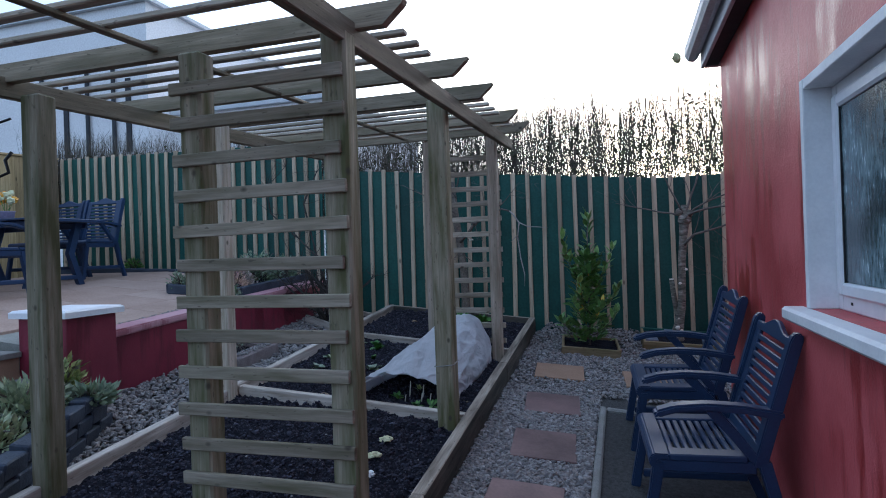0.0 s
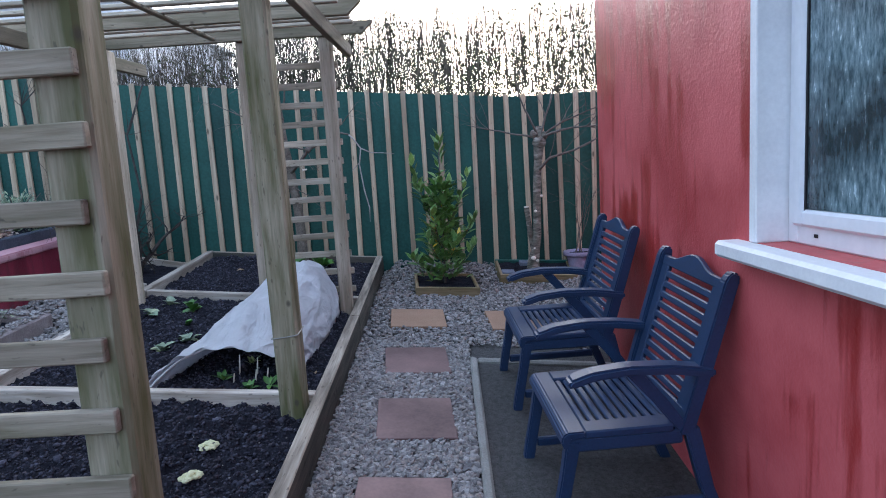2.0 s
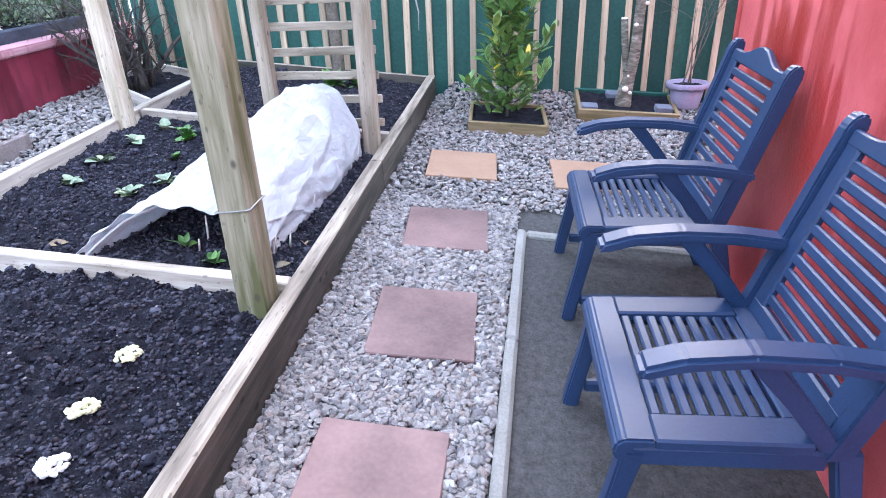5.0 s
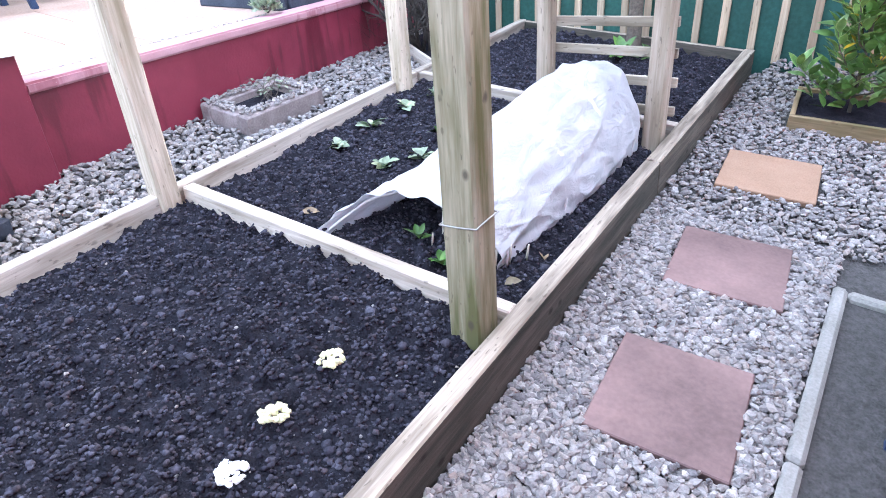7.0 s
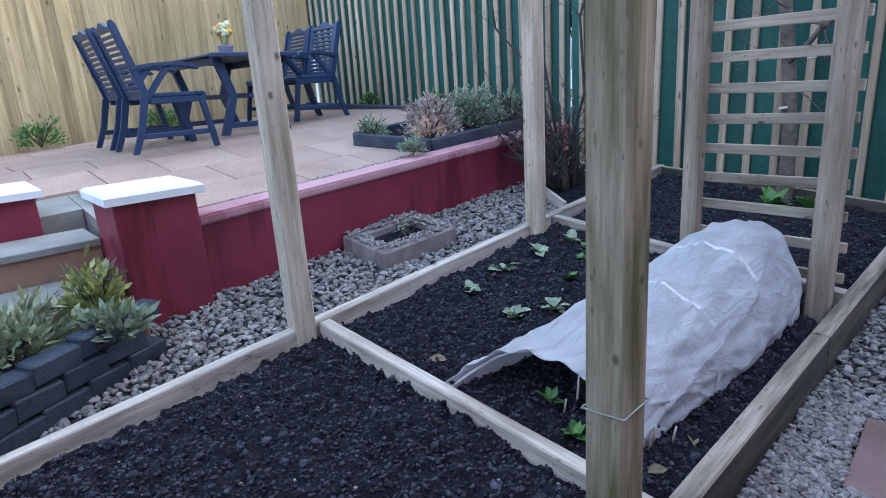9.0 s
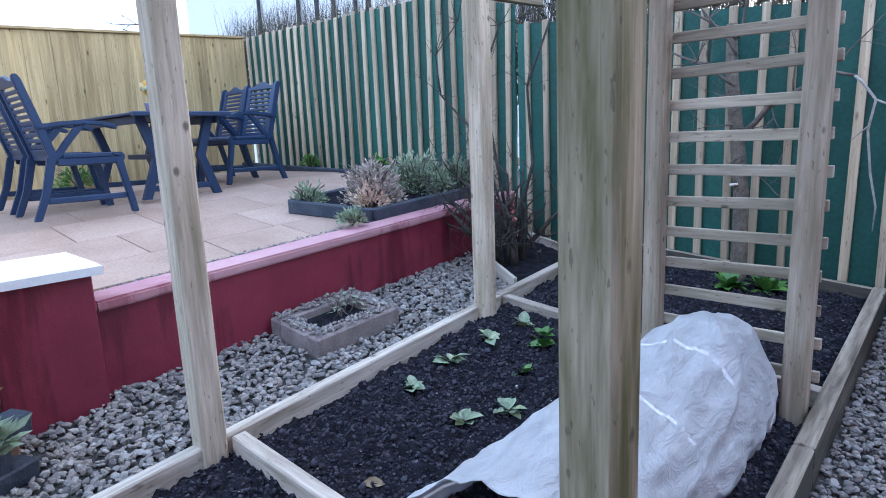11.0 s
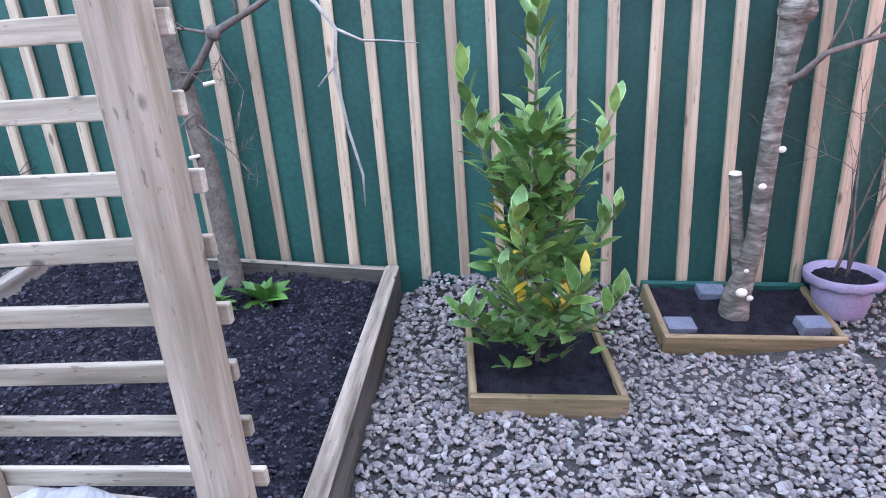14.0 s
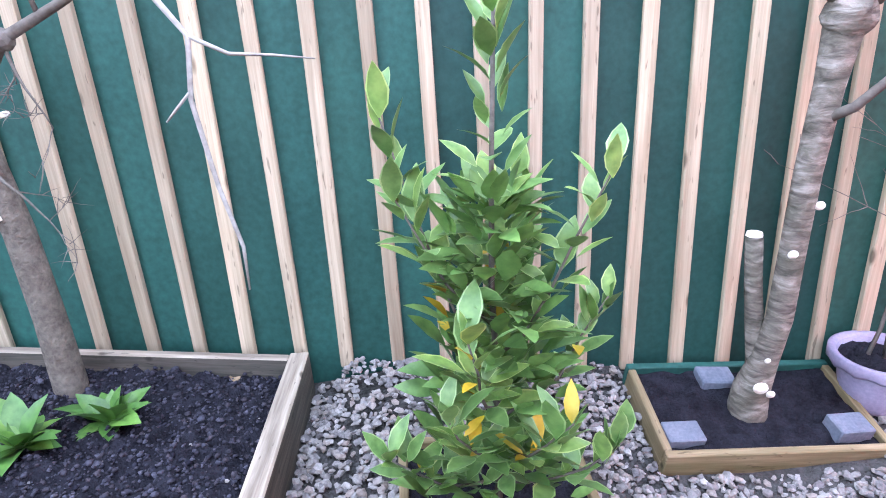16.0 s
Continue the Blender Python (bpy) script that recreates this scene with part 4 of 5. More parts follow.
    bm = bmesh.new()
    n = 15
    xs = [-(W / 2 - 0.047) + (W - 0.094) * i / (n - 1) for i in range(n)]
    topz = [0.578 + 0.046 * (0.5 + 0.5 * math.cos(math.pi * min(1, abs(x) / 0.17))) for x in xs]
    f_, b_ = -0.014, 0.014
    ol = [(x, z) for x, z in zip(xs, topz)] + [(xs[-1], 0.535), (xs[0], 0.535)]
    fr = [bm.verts.new((x, f_, z)) for x, z in ol]
    bk = [bm.verts.new((x, b_, z)) for x, z in ol]
    bm.faces.new(fr)
    bm.faces.new(bk[::-1])
    for i in range(len(ol)):
        j = (i + 1) % len(ol)
        bm.faces.new((fr[j], fr[i], bk[i], bk[j]))
    bmesh.ops.recalc_face_normals(bm, faces=bm.faces)
    bmesh.ops.bevel(bm, geom=bm.edges[:], offset=0.005, segments=1, affect="EDGES")
    part("top_rail", bm, "blue", ch, "scrolled top rail", tilt)
    return ch


def on_slope(x, y, z, turn):
    return Matrix.Translation((x, y, z)) @ Matrix.Rotation(math.atan(0.055), 4, "X") @ Matrix.Rotation(radians(turn), 4, "Z")


LAB = "navy blue slatted resin garden armchair"
c1 = chair(on_slope(0.408, 3.08, G(0.408, 3.08) - 0.053, -86), LAB + " against the red house wall", "chairs by the house wall")
copy_thing(c1, on_slope(0.380, 4.12, G(0.380, 4.12) - 0.05, -87))
pch = copy_thing(c1, pose(-5.96, 3.95, PATIO(-5.96, 3.95) + 0.004, 0, 0, 180))
tagged(pch, LAB + " at the patio table", group="chairs round the patio table")
for x, y, turn in ((-6.67, 3.95, 179), (-6.56, 5.72, 3), (-7.26, 5.76, -2)):
    copy_thing(pch, pose(x, y, PATIO(x, y) + 0.004, 0, 0, turn))

# ---- patio table ----
tx, ty = -6.62, 4.83
tb = thing("patio_table", pose(tx, ty, PATIO(tx, ty) + 0.004), "navy blue resin patio table with splayed slab legs", "table")
for i in range(9):
    part("top_slat", box(1.50, 0.085, 0.022, 0.005, (0, -0.38 + 0.095 * i, 0.735)), "blue", tb)
for s in (-1, 1):
    part("top_end", box(0.07, 0.86, 0.04, 0.006, (s * 0.785, 0, 0.73)), "blue", tb)
    part("apron", box(1.36, 0.03, 0.07, 0.006, (0, s * 0.36, 0.688)), "blue", tb)
    for q in (-1, 1):
        bm = prism(bmesh.new(), [(q * 0.36, 0.0), (q * 0.29, 0.0), (q * 0.16, 0.36), (q * 0.27, 0.722), (q * 0.35, 0.722), (q * 0.235, 0.36)], s * 0.60 - 0.03, s * 0.60 + 0.03)
        part("leg", bm, "blue", tb)
    part("foot_rail", box(0.055, 0.60, 0.05, 0.008, (s * 0.60, 0, 0.09)), "blue", tb)
part("stretcher", box(1.15, 0.06, 0.05, 0.008, (0, 0, 0.36)), "blue", tb)
# potted flowers on the table
vz = PATIO(tx, ty) + 0.752
fl = thing("flower_pot", pose(-7.0, 5.05, vz), "small pot of orange and cream flowers on the table", "flower pot")
bm = lathe(bmesh.new(), [(0.001, 0), (0.06, 0), (0.085, 0.14), (0.092, 0.15), (0.085, 0.15), (0.08, 0.13), (0.001, 0.13)], 18)
part("pot", bm, "pot", fl)
r = random.Random(2)
for k in range(9):
    a, q = r.uniform(0, 6.28), r.uniform(0.02, 0.12)
    bm = bmesh.new()
    tube(bm, [(0.02 * math.cos(a), 0.02 * math.sin(a), 0.13), (q * math.cos(a), q * math.sin(a), 0.24 + r.uniform(0, 0.12))], [0.003, 0.002], 4)
    st_ = part("stem", bm, "herb", fl)
    bm = bmesh.new()
    bmesh.ops.create_icosphere(bm, subdivisions=2, radius=0.04, matrix=pose(q * math.cos(a), q * math.sin(a), 0.26 + r.uniform(0, 0.11)))
    for v in bm.verts:
        v.co += v.normal * r.uniform(-0.012, 0.012)
    part("flower", bm, r.choice(("orange", "bloom", "bloom")), st_)


# ---- leaves and twigs ----
def leaf_mesh(name, length, width, material, bend=0.15, fold=0.25, rim=""):
    """A pointed leaf along local x, folded on its midrib and bent down."""
    bm = bmesh.new()
    prof = [(0, 0.05), (0.25, 0.8), (0.5, 1.0), (0.78, 0.62), (1.0, 0.03)]
    rows = []
    for t, wd in prof:
        x, z, h = t * length, -bend * length * t * t, wd * width / 2
        cols = (-1, -0.84, 0, 0.84, 1) if rim else (-1, 0, 1)
        rows.append([bm.verts.new((x, c * h, z + fold * abs(c) * h)) for c in cols])
    for a, b in zip(rows, rows[1:]):
        for i in range(len(a) - 1):
            f = bm.faces.new((a[i], b[i], b[i + 1], a[i + 1]))
            f.smooth = True
            f.material_index = 1 if rim and i in (0, 3) else 0
    me = mesh_of(name, bm, material)
    if rim:
        me.materials.append(M[rim])
    return me


def leaf_pose(p, yaw, lift, roll, s):
    return Matrix.Translation(p) @ Matrix.Rotation(yaw, 4, "Z") @ Matrix.Rotation(-lift, 4, "Y") @ Matrix.Rotation(roll, 4, "X") @ Matrix.Scale(s, 4)


def bare_twigs(bm, base, direction, length, radius, depth, r, droop=0.0, spread=0.7, kids=4, wob=0.16):
    """A crooked tapering branch that forks into finer ones."""
    p, d = Vector(base), Vector(direction).normalized()
    pts, rad = [p.copy()], [radius]
    k = 6
    for i in range(k):
        d = (d + Vector([r.uniform(-wob, wob) for _ in range(3)]) + Vector((0, 0, -droop))).normalized()
        p = p + d * length / k
        pts.append(p.copy())
        rad.append(radius * (1 - 0.75 * (i + 1) / k))
    tube(bm, pts, rad, 6 if radius > 0.008 else 4)
    if depth > 0:
        for _ in range(kids):
            i = r.randrange(2, k + 1)
            side = (d.orthogonal().normalized() * r.uniform(-1, 1) + Vector([r.uniform(-1, 1) for _ in range(3)])).normalized()
            bare_twigs(bm, pts[i], d * (1 - spread) + side * spread + Vector((0, 0, 0.15)), length * r.uniform(0.35, 0.65), max(0.0016, rad[i] * 0.65), depth - 1, r, droop, spread, kids, wob)


# laurel shrub in its square planter
def square_planter(name, cx, cy, sx, sy, turn, label, back="planter", fall=0.0701):
    zc = G(cx, cy)
    pl_ = thing(name, Matrix.Translation((cx, cy, zc)) @ Matrix.Rotation(math.atan(0.0904), 4, "Y") @ Matrix.Rotation(math.atan(fall), 4, "X") @ Matrix.Rotation(radians(turn), 4, "Z"), label, "planter")
    t, h = 0.028, 0.102
    for s in (-1, 1):
        beam("board", (-sx / 2, s * (sy / 2 - t / 2), h / 2 - 0.03), (sx / 2, s * (sy / 2 - t / 2), h / 2 - 0.03), t, h, back if s > 0 else "planter", pl_)
        beam("board", (s * (sx / 2 - t / 2), -sy / 2 + t + 0.001, h / 2 - 0.032), (s * (sx / 2 - t / 2), sy / 2 - t - 0.001, h / 2 - 0.032), t, h, "planter", pl_)
    me = sheet(-sx / 2 + t, sx / 2 - t, -sy / 2 + t, sy / 2 - t, lambda x, y: 0.045 + 0.018 * noise.fractal(Vector((x * 9 + cx, y * 9, 0)), 0.9, 2, 4), 0.02)
    me.materials.append(M["soil"])
    part("soil", me, "soil", pl_)
    return pl_


square_planter("square_planter", -0.33, 6.335, 0.60, 0.56, 5, "low square wooden planter of dark soil")
square_planter("square_planter", 0.60, 6.735, 0.79, 0.42, 4, "low wooden planter round a pruned tree trunk", "green", 0.24)

lx, ly = -0.33, 6.34
lz = G(lx, ly) + 0.04
shrub = thing("laurel_shrub", pose(lx, ly, lz), "glossy green laurel shrub with a few yellow leaves", "shrub")
LEAVES = [leaf_mesh("leaf", 0.130, 0.058, "laurel", 0.12, 0.22, "leafrim"), leaf_mesh("leaf", 0.118, 0.055, "laurel", 0.30, 0.15, "leafrim"), leaf_mesh("leaf", 0.10, 0.050, "laurel", 0.02, 0.25, "leafrim")]
YELLOW = leaf_mesh("yellow_leaf", 0.095, 0.036, "yellow", 0.25, 0.25)
r = random.Random(12)
shoots = [((0.0, 0.0), (0.015, 0.0, 1.42), 0.012)]
for a, z0, reach, rise in ((170, 0.35, 0.22, 0.85), (20, 0.30, 0.30, 0.32), (-60, 0.22, 0.26, 0.26), (110, 0.4, 0.18, 0.5), (-20, 0.5, 0.24, 0.55), (200, 0.12, 0.27, 0.16), (240, 0.2, 0.22, 0.3), (60, 0.55, 0.15, 0.4), (-110, 0.35, 0.2, 0.35), (-170, 0.6, 0.2, 0.4), (-35, 0.10, 0.30, 0.28)):
    q = radians(a)
    shoots.append(((0, 0, z0), (1.2 * reach * math.cos(q), 1.2 * reach * math.sin(q), z0 + rise), 0.006))
for i, (st, en, rad) in enumerate(shoots):
    st = Vector((*st, 0)) if len(st) == 2 else Vector(st)
    en = Vector(en)
    bm = bmesh.new()
    pts = [st.lerp(en, t) + Vector((r.uniform(-0.012, 0.012), r.uniform(-0.012, 0.012), -0.06 * math.sin(math.pi * t) if i else 0)) for t in (0, 0.25, 0.5, 0.75, 1)]
    tube(bm, pts, [rad * (1 - 0.15 * k) for k in range(5)], 5)
    part("branch", bm, "twig", shrub)
    n = 78 if i == 0 else 25
    for k in range(n):
        t = (k + 0.5) / n
        if i == 0 and t < 0.10:
            continue
        t = t if i == 0 else 0.25 + 0.75 * t
        f = t * 4
        j = min(3, int(f))
        p = pts[j].lerp(pts[j + 1], f - j)
        yaw = k * 2.4 + r.uniform(-0.4, 0.4)
        lift = r.uniform(0.3, 1.05) + (0.55 * t if t > 0.8 else 0)
        out = r.uniform(0, 0.09) * (1.15 - t) if i == 0 else r.uniform(0, 0.03)
        p = p + Vector((math.cos(yaw) * out, math.sin(yaw) * out, 0))
        yellow = r.random() < (0.10 if p.z < 0.8 else 0.0)
        part("leaf", YELLOW if yellow else r.choice(LEAVES), "laurel", shrub, "yellow leaf" if yellow else "", leaf_pose(p, yaw, lift, r.uniform(-0.4, 0.4), r.uniform(0.75, 1.15)))
inner = bmesh.new()
for k in range(320):
    t = 0.03 + 0.66 * r.random()
    q, o = r.uniform(0, 6.28), (0.03 + 0.15 * r.random()) * (1.25 - t)
    mt = leaf_pose((math.cos(q) * o, math.sin(q) * o, 1.40 * t), q, r.uniform(0.3, 1.2), r.uniform(-0.6, 0.6), r.uniform(0.75, 1.1))
    nv = len(inner.verts)
    inner.from_mesh(LEAVES[k % 3])
    inner.verts.ensure_lookup_table()
    bmesh.ops.transform(inner, matrix=mt, verts=inner.verts[nv:])
tagged(part("foliage", inner, "laurel", shrub), kind="stuff")

# pruned tree with a stump beside it
tree = thing("pruned_tree", pose(0.63, 6.76, G(0.63, 6.76)), "pruned bare tree with scarred grey bark and pale cuts", "tree")
r = random.Random(31)
bm = bmesh.new()
pts = [(-0.03, -0.03, -0.05), (-0.045, -0.04, 0.05), (-0.04, -0.04, 0.13), (-0.015, -0.05, 0.25), (0.008, -0.06, 0.41), (0.016, -0.06, 0.65), (0.024, -0.06, 0.9), (0.045, -0.06, 1.15), (0.06, -0.06, 1.32), (0.07, -0.06, 1.5)]
tube(bm, pts, [0.064, 0.066, 0.060, 0.045, 0.041, 0.039, 0.039, 0.041, 0.054, 0.032], 14)
for v in bm.verts:
    v.co += v.normal * 0.006 * noise.noise(v.co * 25)
trunk = part("trunk", bm, "banded", tree)
bm = bmesh.new()
tube(bm, [(-0.01, -0.02, 0.08), (-0.03, -0.015, 0.25), (-0.065, -0.01, 0.5), (-0.085, -0.01, 0.685)], [0.036, 0.031, 0.028, 0.027], 10)
stem_ = part("side_stem", bm, "banded", tree)
bm = bmesh.new()
bmesh.ops.create_cone(bm, segments=10, radius1=0.027, radius2=0.024, depth=0.012, cap_ends=True, matrix=pose(-0.085, -0.01, 0.692))
part("cut_end", bm, "cut", trunk, "pale sawn cut")
for x, y, z, s in ((0.062, -0.085, 0.80, 0.017), (-0.005, -0.10, 0.65, 0.017), (-0.045, -0.105, 0.17, 0.026), (-0.005, -0.10, 0.14, 0.016), (-0.03, -0.095, 0.27, 0.011)):
    bm = bmesh.new()
    bmesh.ops.create_icosphere(bm, subdivisions=2, radius=s, matrix=pose(x, y, z) @ Matrix.Diagonal((1, 0.5, 0.85, 1)))
    part("cut_end", bm, "cut", trunk, "pale sawn cut")
for x, y, z, s_ in ((0.06, -0.07, 1.34, 0.066), (0.11, -0.07, 1.40, 0.045), (0.01, -0.07, 1.42, 0.042)):
    bm = bmesh.new()
    bmesh.ops.create_icosphere(bm, subdivisions=3, radius=s_, matrix=pose(x, y, z))
    for v in bm.verts:
        v.co += v.normal * 0.016 * noise.noise(v.co * 22)
    part("knuckle", bm, "banded", trunk)
for d, n, rad in (((0.9, -0.3, 0.35), 0.75, 0.016), ((-0.5, -0.2, 0.75), 0.7, 0.013), ((0.5, 0.1, 0.9), 0.7, 0.014), ((-0.8, 0.05, 0.35), 0.8, 0.012), ((0.75, -0.1, 0.6), 0.8, 0.013)):
    bm = bmesh.new()
    bare_twigs(bm, (0.06, -0.08, 1.37), d, n, rad, 2, r, 0.0, 0.65, 4)
    part("branch", bm, "twig", tree)
bm = bmesh.new()
tube(bm, [(0.045, -0.07, 1.06), (0.075, -0.14, 1.10), (0.145, -0.16, 1.175), (0.40, -0.16, 1.24), (0.62, -0.15, 1.34)], [0.018, 0.015, 0.013, 0.010, 0.006], 8)
for p, d in (((0.145, -0.16, 1.175), (0.3, -0.2, 0.9)), ((0.27, -0.16, 1.205), (0.6, -0.1, 0.7)), ((0.40, -0.16, 1.24), (0.8, -0.2, 0.2)), ((0.33, -0.16, 1.22), (0.5, 0.0, -0.5))):
    bare_twigs(bm, p, d, 0.34, 0.006, 1, r, 0.0, 0.6, 4)
part("branch", bm, "twig", tree)
for x, y, turn in ((0.31, 6.60, 6), (0.52, 6.85, 2), (0.89, 6.63, 8)):
    ob = part("brick", box(0.13, 0.085, 0.06, 0.005), "brick", None, "", pose(x, y, G(x, y) + 0.048, 13, 5, turn))
    tagged(ob, "blue-grey brick laid on the soil of the planter", "brick", "bricks in the tree planter")

# mauve pot with a bare plant
px_, py_ = 1.085, 6.80
potz = G(px_, py_)
pot = thing("flower_pot", pose(px_, py_, potz - 0.005) @ Matrix.Scale(0.78, 4), "fluted mauve plastic pot with a scalloped rim", "flower pot")
bm = lathe(bmesh.new(), [(0.001, 0), (0.125, 0), (0.135, 0.02), (0.178, 0.25), (0.17, 0.25), (0.165, 0.22), (0.001, 0.215)], 64)
for v in bm.verts:
    q = math.atan2(v.co.y, v.co.x)
    if v.co.xy.length > 0.12 and v.co.z < 0.24:
        v.co.xy *= 1 + 0.012 * math.cos(q * 32)
part("body", bm, "pot", pot)
bm = lathe(bmesh.new(), [(0.178, 0.235), (0.205, 0.20), (0.212, 0.21), (0.212, 0.262), (0.204, 0.268), (0.182, 0.262), (0.172, 0.245)], 64, lambda q, i: 0.014 * abs(math.sin(q * 6)) if i in (1, 2) else 0)
part("rim", bm, "pot", pot, "scalloped rim")
bm = bmesh.new()
bmesh.ops.create_icosphere(bm, subdivisions=4, radius=0.17, matrix=pose(0, 0, 0.222) @ Matrix.Diagonal((1, 1, 0.12, 1)))
for v in bm.verts:
    v.co.z += 0.02 * noise.noise(v.co * 40)
part("soil", bm, "soil", pot)
bush = thing("potted_twigs", pose(px_, py_, potz + 0.165), "bare thin twigs growing from the mauve pot", "plant")
r = random.Random(6)
for d in ((-0.1, 0, 1), (0.35, 0, 1), (0.1, -0.1, 1)):
    bm = bmesh.new()
    bare_twigs(bm, (r.uniform(-0.05, 0.05), r.uniform(-0.03, 0.03), 0), d, 0.75, 0.008, 2, r, 0.0, 0.55, 4)
    part("branch", bm, "twig", bush)


# ---- plants of the bed ----
def clump(name, x, y, z, n, size, material, label, category, seed, up=0.5, group="", lw=0.5):
    """A low rosette of leaves, each a piece of its own."""
    r = random.Random(seed)
    t = thing(name, pose(x, y, z), label, category, group)
    meshes = [leaf_mesh("leaf", size, size * lw, material, 0.3, 0.3), leaf_mesh("leaf", size * 0.8, size * lw * 0.85, material, 0.1, 0.4)]
    for k in range(n):
        q = k * 2.4 + r.uniform(-0.3, 0.3)
        o = size * 0.12 * r.random()
        part("leaf", r.choice(meshes), material, t, "", leaf_pose((math.cos(q) * o, math.sin(q) * o, 0.005 + 0.02 * r.random()), q, r.uniform(0.1, up), r.uniform(-0.4, 0.4), r.uniform(0.6, 1.1)))
    return t


def bed_clump(x, y, *a, **k):
    return clump("young_plant", x, y, soil_z(x, y) - 0.004, *a, **k)


for i, (x, y, mt, n, s) in enumerate(((-2.49, 4.55, "greyleaf", 10, 0.095), (-2.48, 4.85, "greyleaf", 12, 0.09), (-2.47, 5.15, "greyleaf", 12, 0.09), (-2.46, 4.25, "greyleaf", 9, 0.085), (-2.10, 4.20, "greyleaf", 12, 0.10), (-2.0, 4.38, "greyleaf", 10, 0.10))):
    bed_clump(x, y, n, s, mt, "small pale grey-green cabbage seedling in soil", "plant", 40 + i, 0.9, "seedlings in the bed", lw=0.72)
for i, (x, y, n, s) in enumerate(((-2.235, 5.0, 9, 0.095), (-2.165, 4.73, 7, 0.095), (-2.28, 5.08, 7, 0.085))):
    bed_clump(x, y, n, s, "herb", "small bright green leafy plant in soil", "plant", 60 + i, 1.1, "green plants in the bed", lw=0.8)
for i, (x, y, n, s) in enumerate(((-1.575, 6.58, 26, 0.165), (-1.765, 6.43, 30, 0.155))):
    bed_clump(x, y, n, s, "herb", "leafy green plant at the back of the bed", "plant", 70 + i, 1.3, "leafy plants at the back of the bed", lw=0.5)
for i, (x, y) in enumerate(((-1.365, 3.09), (-1.335, 2.84), (-1.30, 2.66))):
    bm = bmesh.new()
    r = random.Random(i)
    for k in range(36):
        q, o = r.uniform(0, 6.28), 0.039 * r.random() ** 0.5
        bmesh.ops.create_icosphere(bm, subdivisions=1, radius=r.uniform(0.008, 0.014), matrix=pose(o * math.cos(q), o * math.sin(q), 0.012 * (1 - o / 0.04) + 0.006, r.uniform(-40, 40), r.uniform(-40, 40)) @ Matrix.Diagonal((1.3, 1, 0.6, 1)))
    ob = part("cream_flower", bm, "bloom" if i < 2 else "white", None, "", pose(x, y, soil_z(x, y) + 0.008))
    tagged(ob, "cream primrose flower head lying on dark soil", "flower", "flowers in a row in the bed")
ob = part("dead_leaf", leaf_mesh("dead_leaf", 0.085, 0.055, "deadleaf", 0.1, 0.2), "deadleaf", None, "", leaf_pose(Vector((-2.14, 3.68, soil_z(-2.14, 3.68) + 0.012)), 0.6, 0.05, 0.2, 1.0))
tagged(ob, "single pale fallen leaf lying on soil", "leaf")
for x, y, a in ((-1.12, 3.72, 1.0), (-1.25, 6.82, 2.0), (-2.35, 6.3, 0.4), (-1.08, 3.95, 2.2)):
    ob = part("dead_leaf", leaf_mesh("dead_leaf", 0.07, 0.04, "deadleaf", 0.3, 0.5), "deadleaf", None, "", leaf_pose(Vector((x, y, soil_z(x, y) + 0.01)), a, 0.2, 0.3, 1.0))
    tagged(ob, "curled brown fallen leaf lying on soil", "leaf", "fallen leaves")

# ---- fleece tunnel over the crop ----
tun = thing("fleece_tunnel", pose(-1.45, 4.4, G(-1.45, 4.4) + 0.1), "white garden fleece draped over low hoops", "crop cover")
tinv = tun.matrix_basis.inverted()
ny, nx = 150, 110
Y1 = 5.12


def fleece(u, t):
    """u across from the left hem to the right, t along from the near end to the far."""
    near = 3.74 - 0.27 * max(0.0, 1 - u / 0.30) ** 1.4 + 0.05 * u
    y = near + (Y1 - near) * t
    h = 0.19 + 0.247 * min(1, t / 0.80) + 0.012 * math.cos(t * 17)
    xl, xr = -1.90 + 0.255 * t, -1.19 + 0.055 * min(1, t * 2)
    if t > 0.93:
        k = (t - 0.93) / 0.07
        h *= max(0.0, 1 - k * k) ** 0.5
        xl += 0.10 * k * k
        xr -= 0.06 * k * k
    a = math.pi * u
    cx, hw = (xl + xr) / 2 + 0.05 * math.sin(a), (xr - xl) / 2
    x = cx - hw * math.cos(a)
    z = h * max(0, math.sin(a)) ** (0.85 + 0.3 * t)
    crease = math.sin(u * 31 + 3 * t) * math.sin(u * 13 + 9 * t)
    z += (0.014 * noise.noise(Vector((x * 7, y * 3, 1.0))) + 0.008 * crease) * (0.25 + math.sin(a))
    x += 0.014 * noise.noise(Vector((u * 9, t * 14, 7.0)))
    z += 0.02 * max(0, 1 - abs(t - 0.62) / 0.03) * 0.4 * math.sin(a)
    # sharp creases that fan out from the hoops, and slack folds along the hem
    f1 = max(0.0, 1 - 5 * abs(noise.noise(Vector((u * 5.5 + 1.2 * t, t * 2.4 + u * 2.0, 3.0)))))
    f2 = max(0.0, 1 - 5 * abs(noise.noise(Vector((u * 8.0 - 5.0 * t, t * 5.0, 11.0)))))
    hem = math.sin(u * 75 + 4 * math.sin(t * 7)) * max(0.0, (u - 0.76) / 0.24)
    d = (0.013 * f1 + 0.008 * f2) * min(1.0, 6 * math.sin(a)) * min(1.0, (1 - t) * 8) + 0.008 * hem * (1 - t)
    x -= d * math.cos(a)
    z += d * math.sin(a)
    return Vector((x, y, G(x, y) + 0.10 + z))


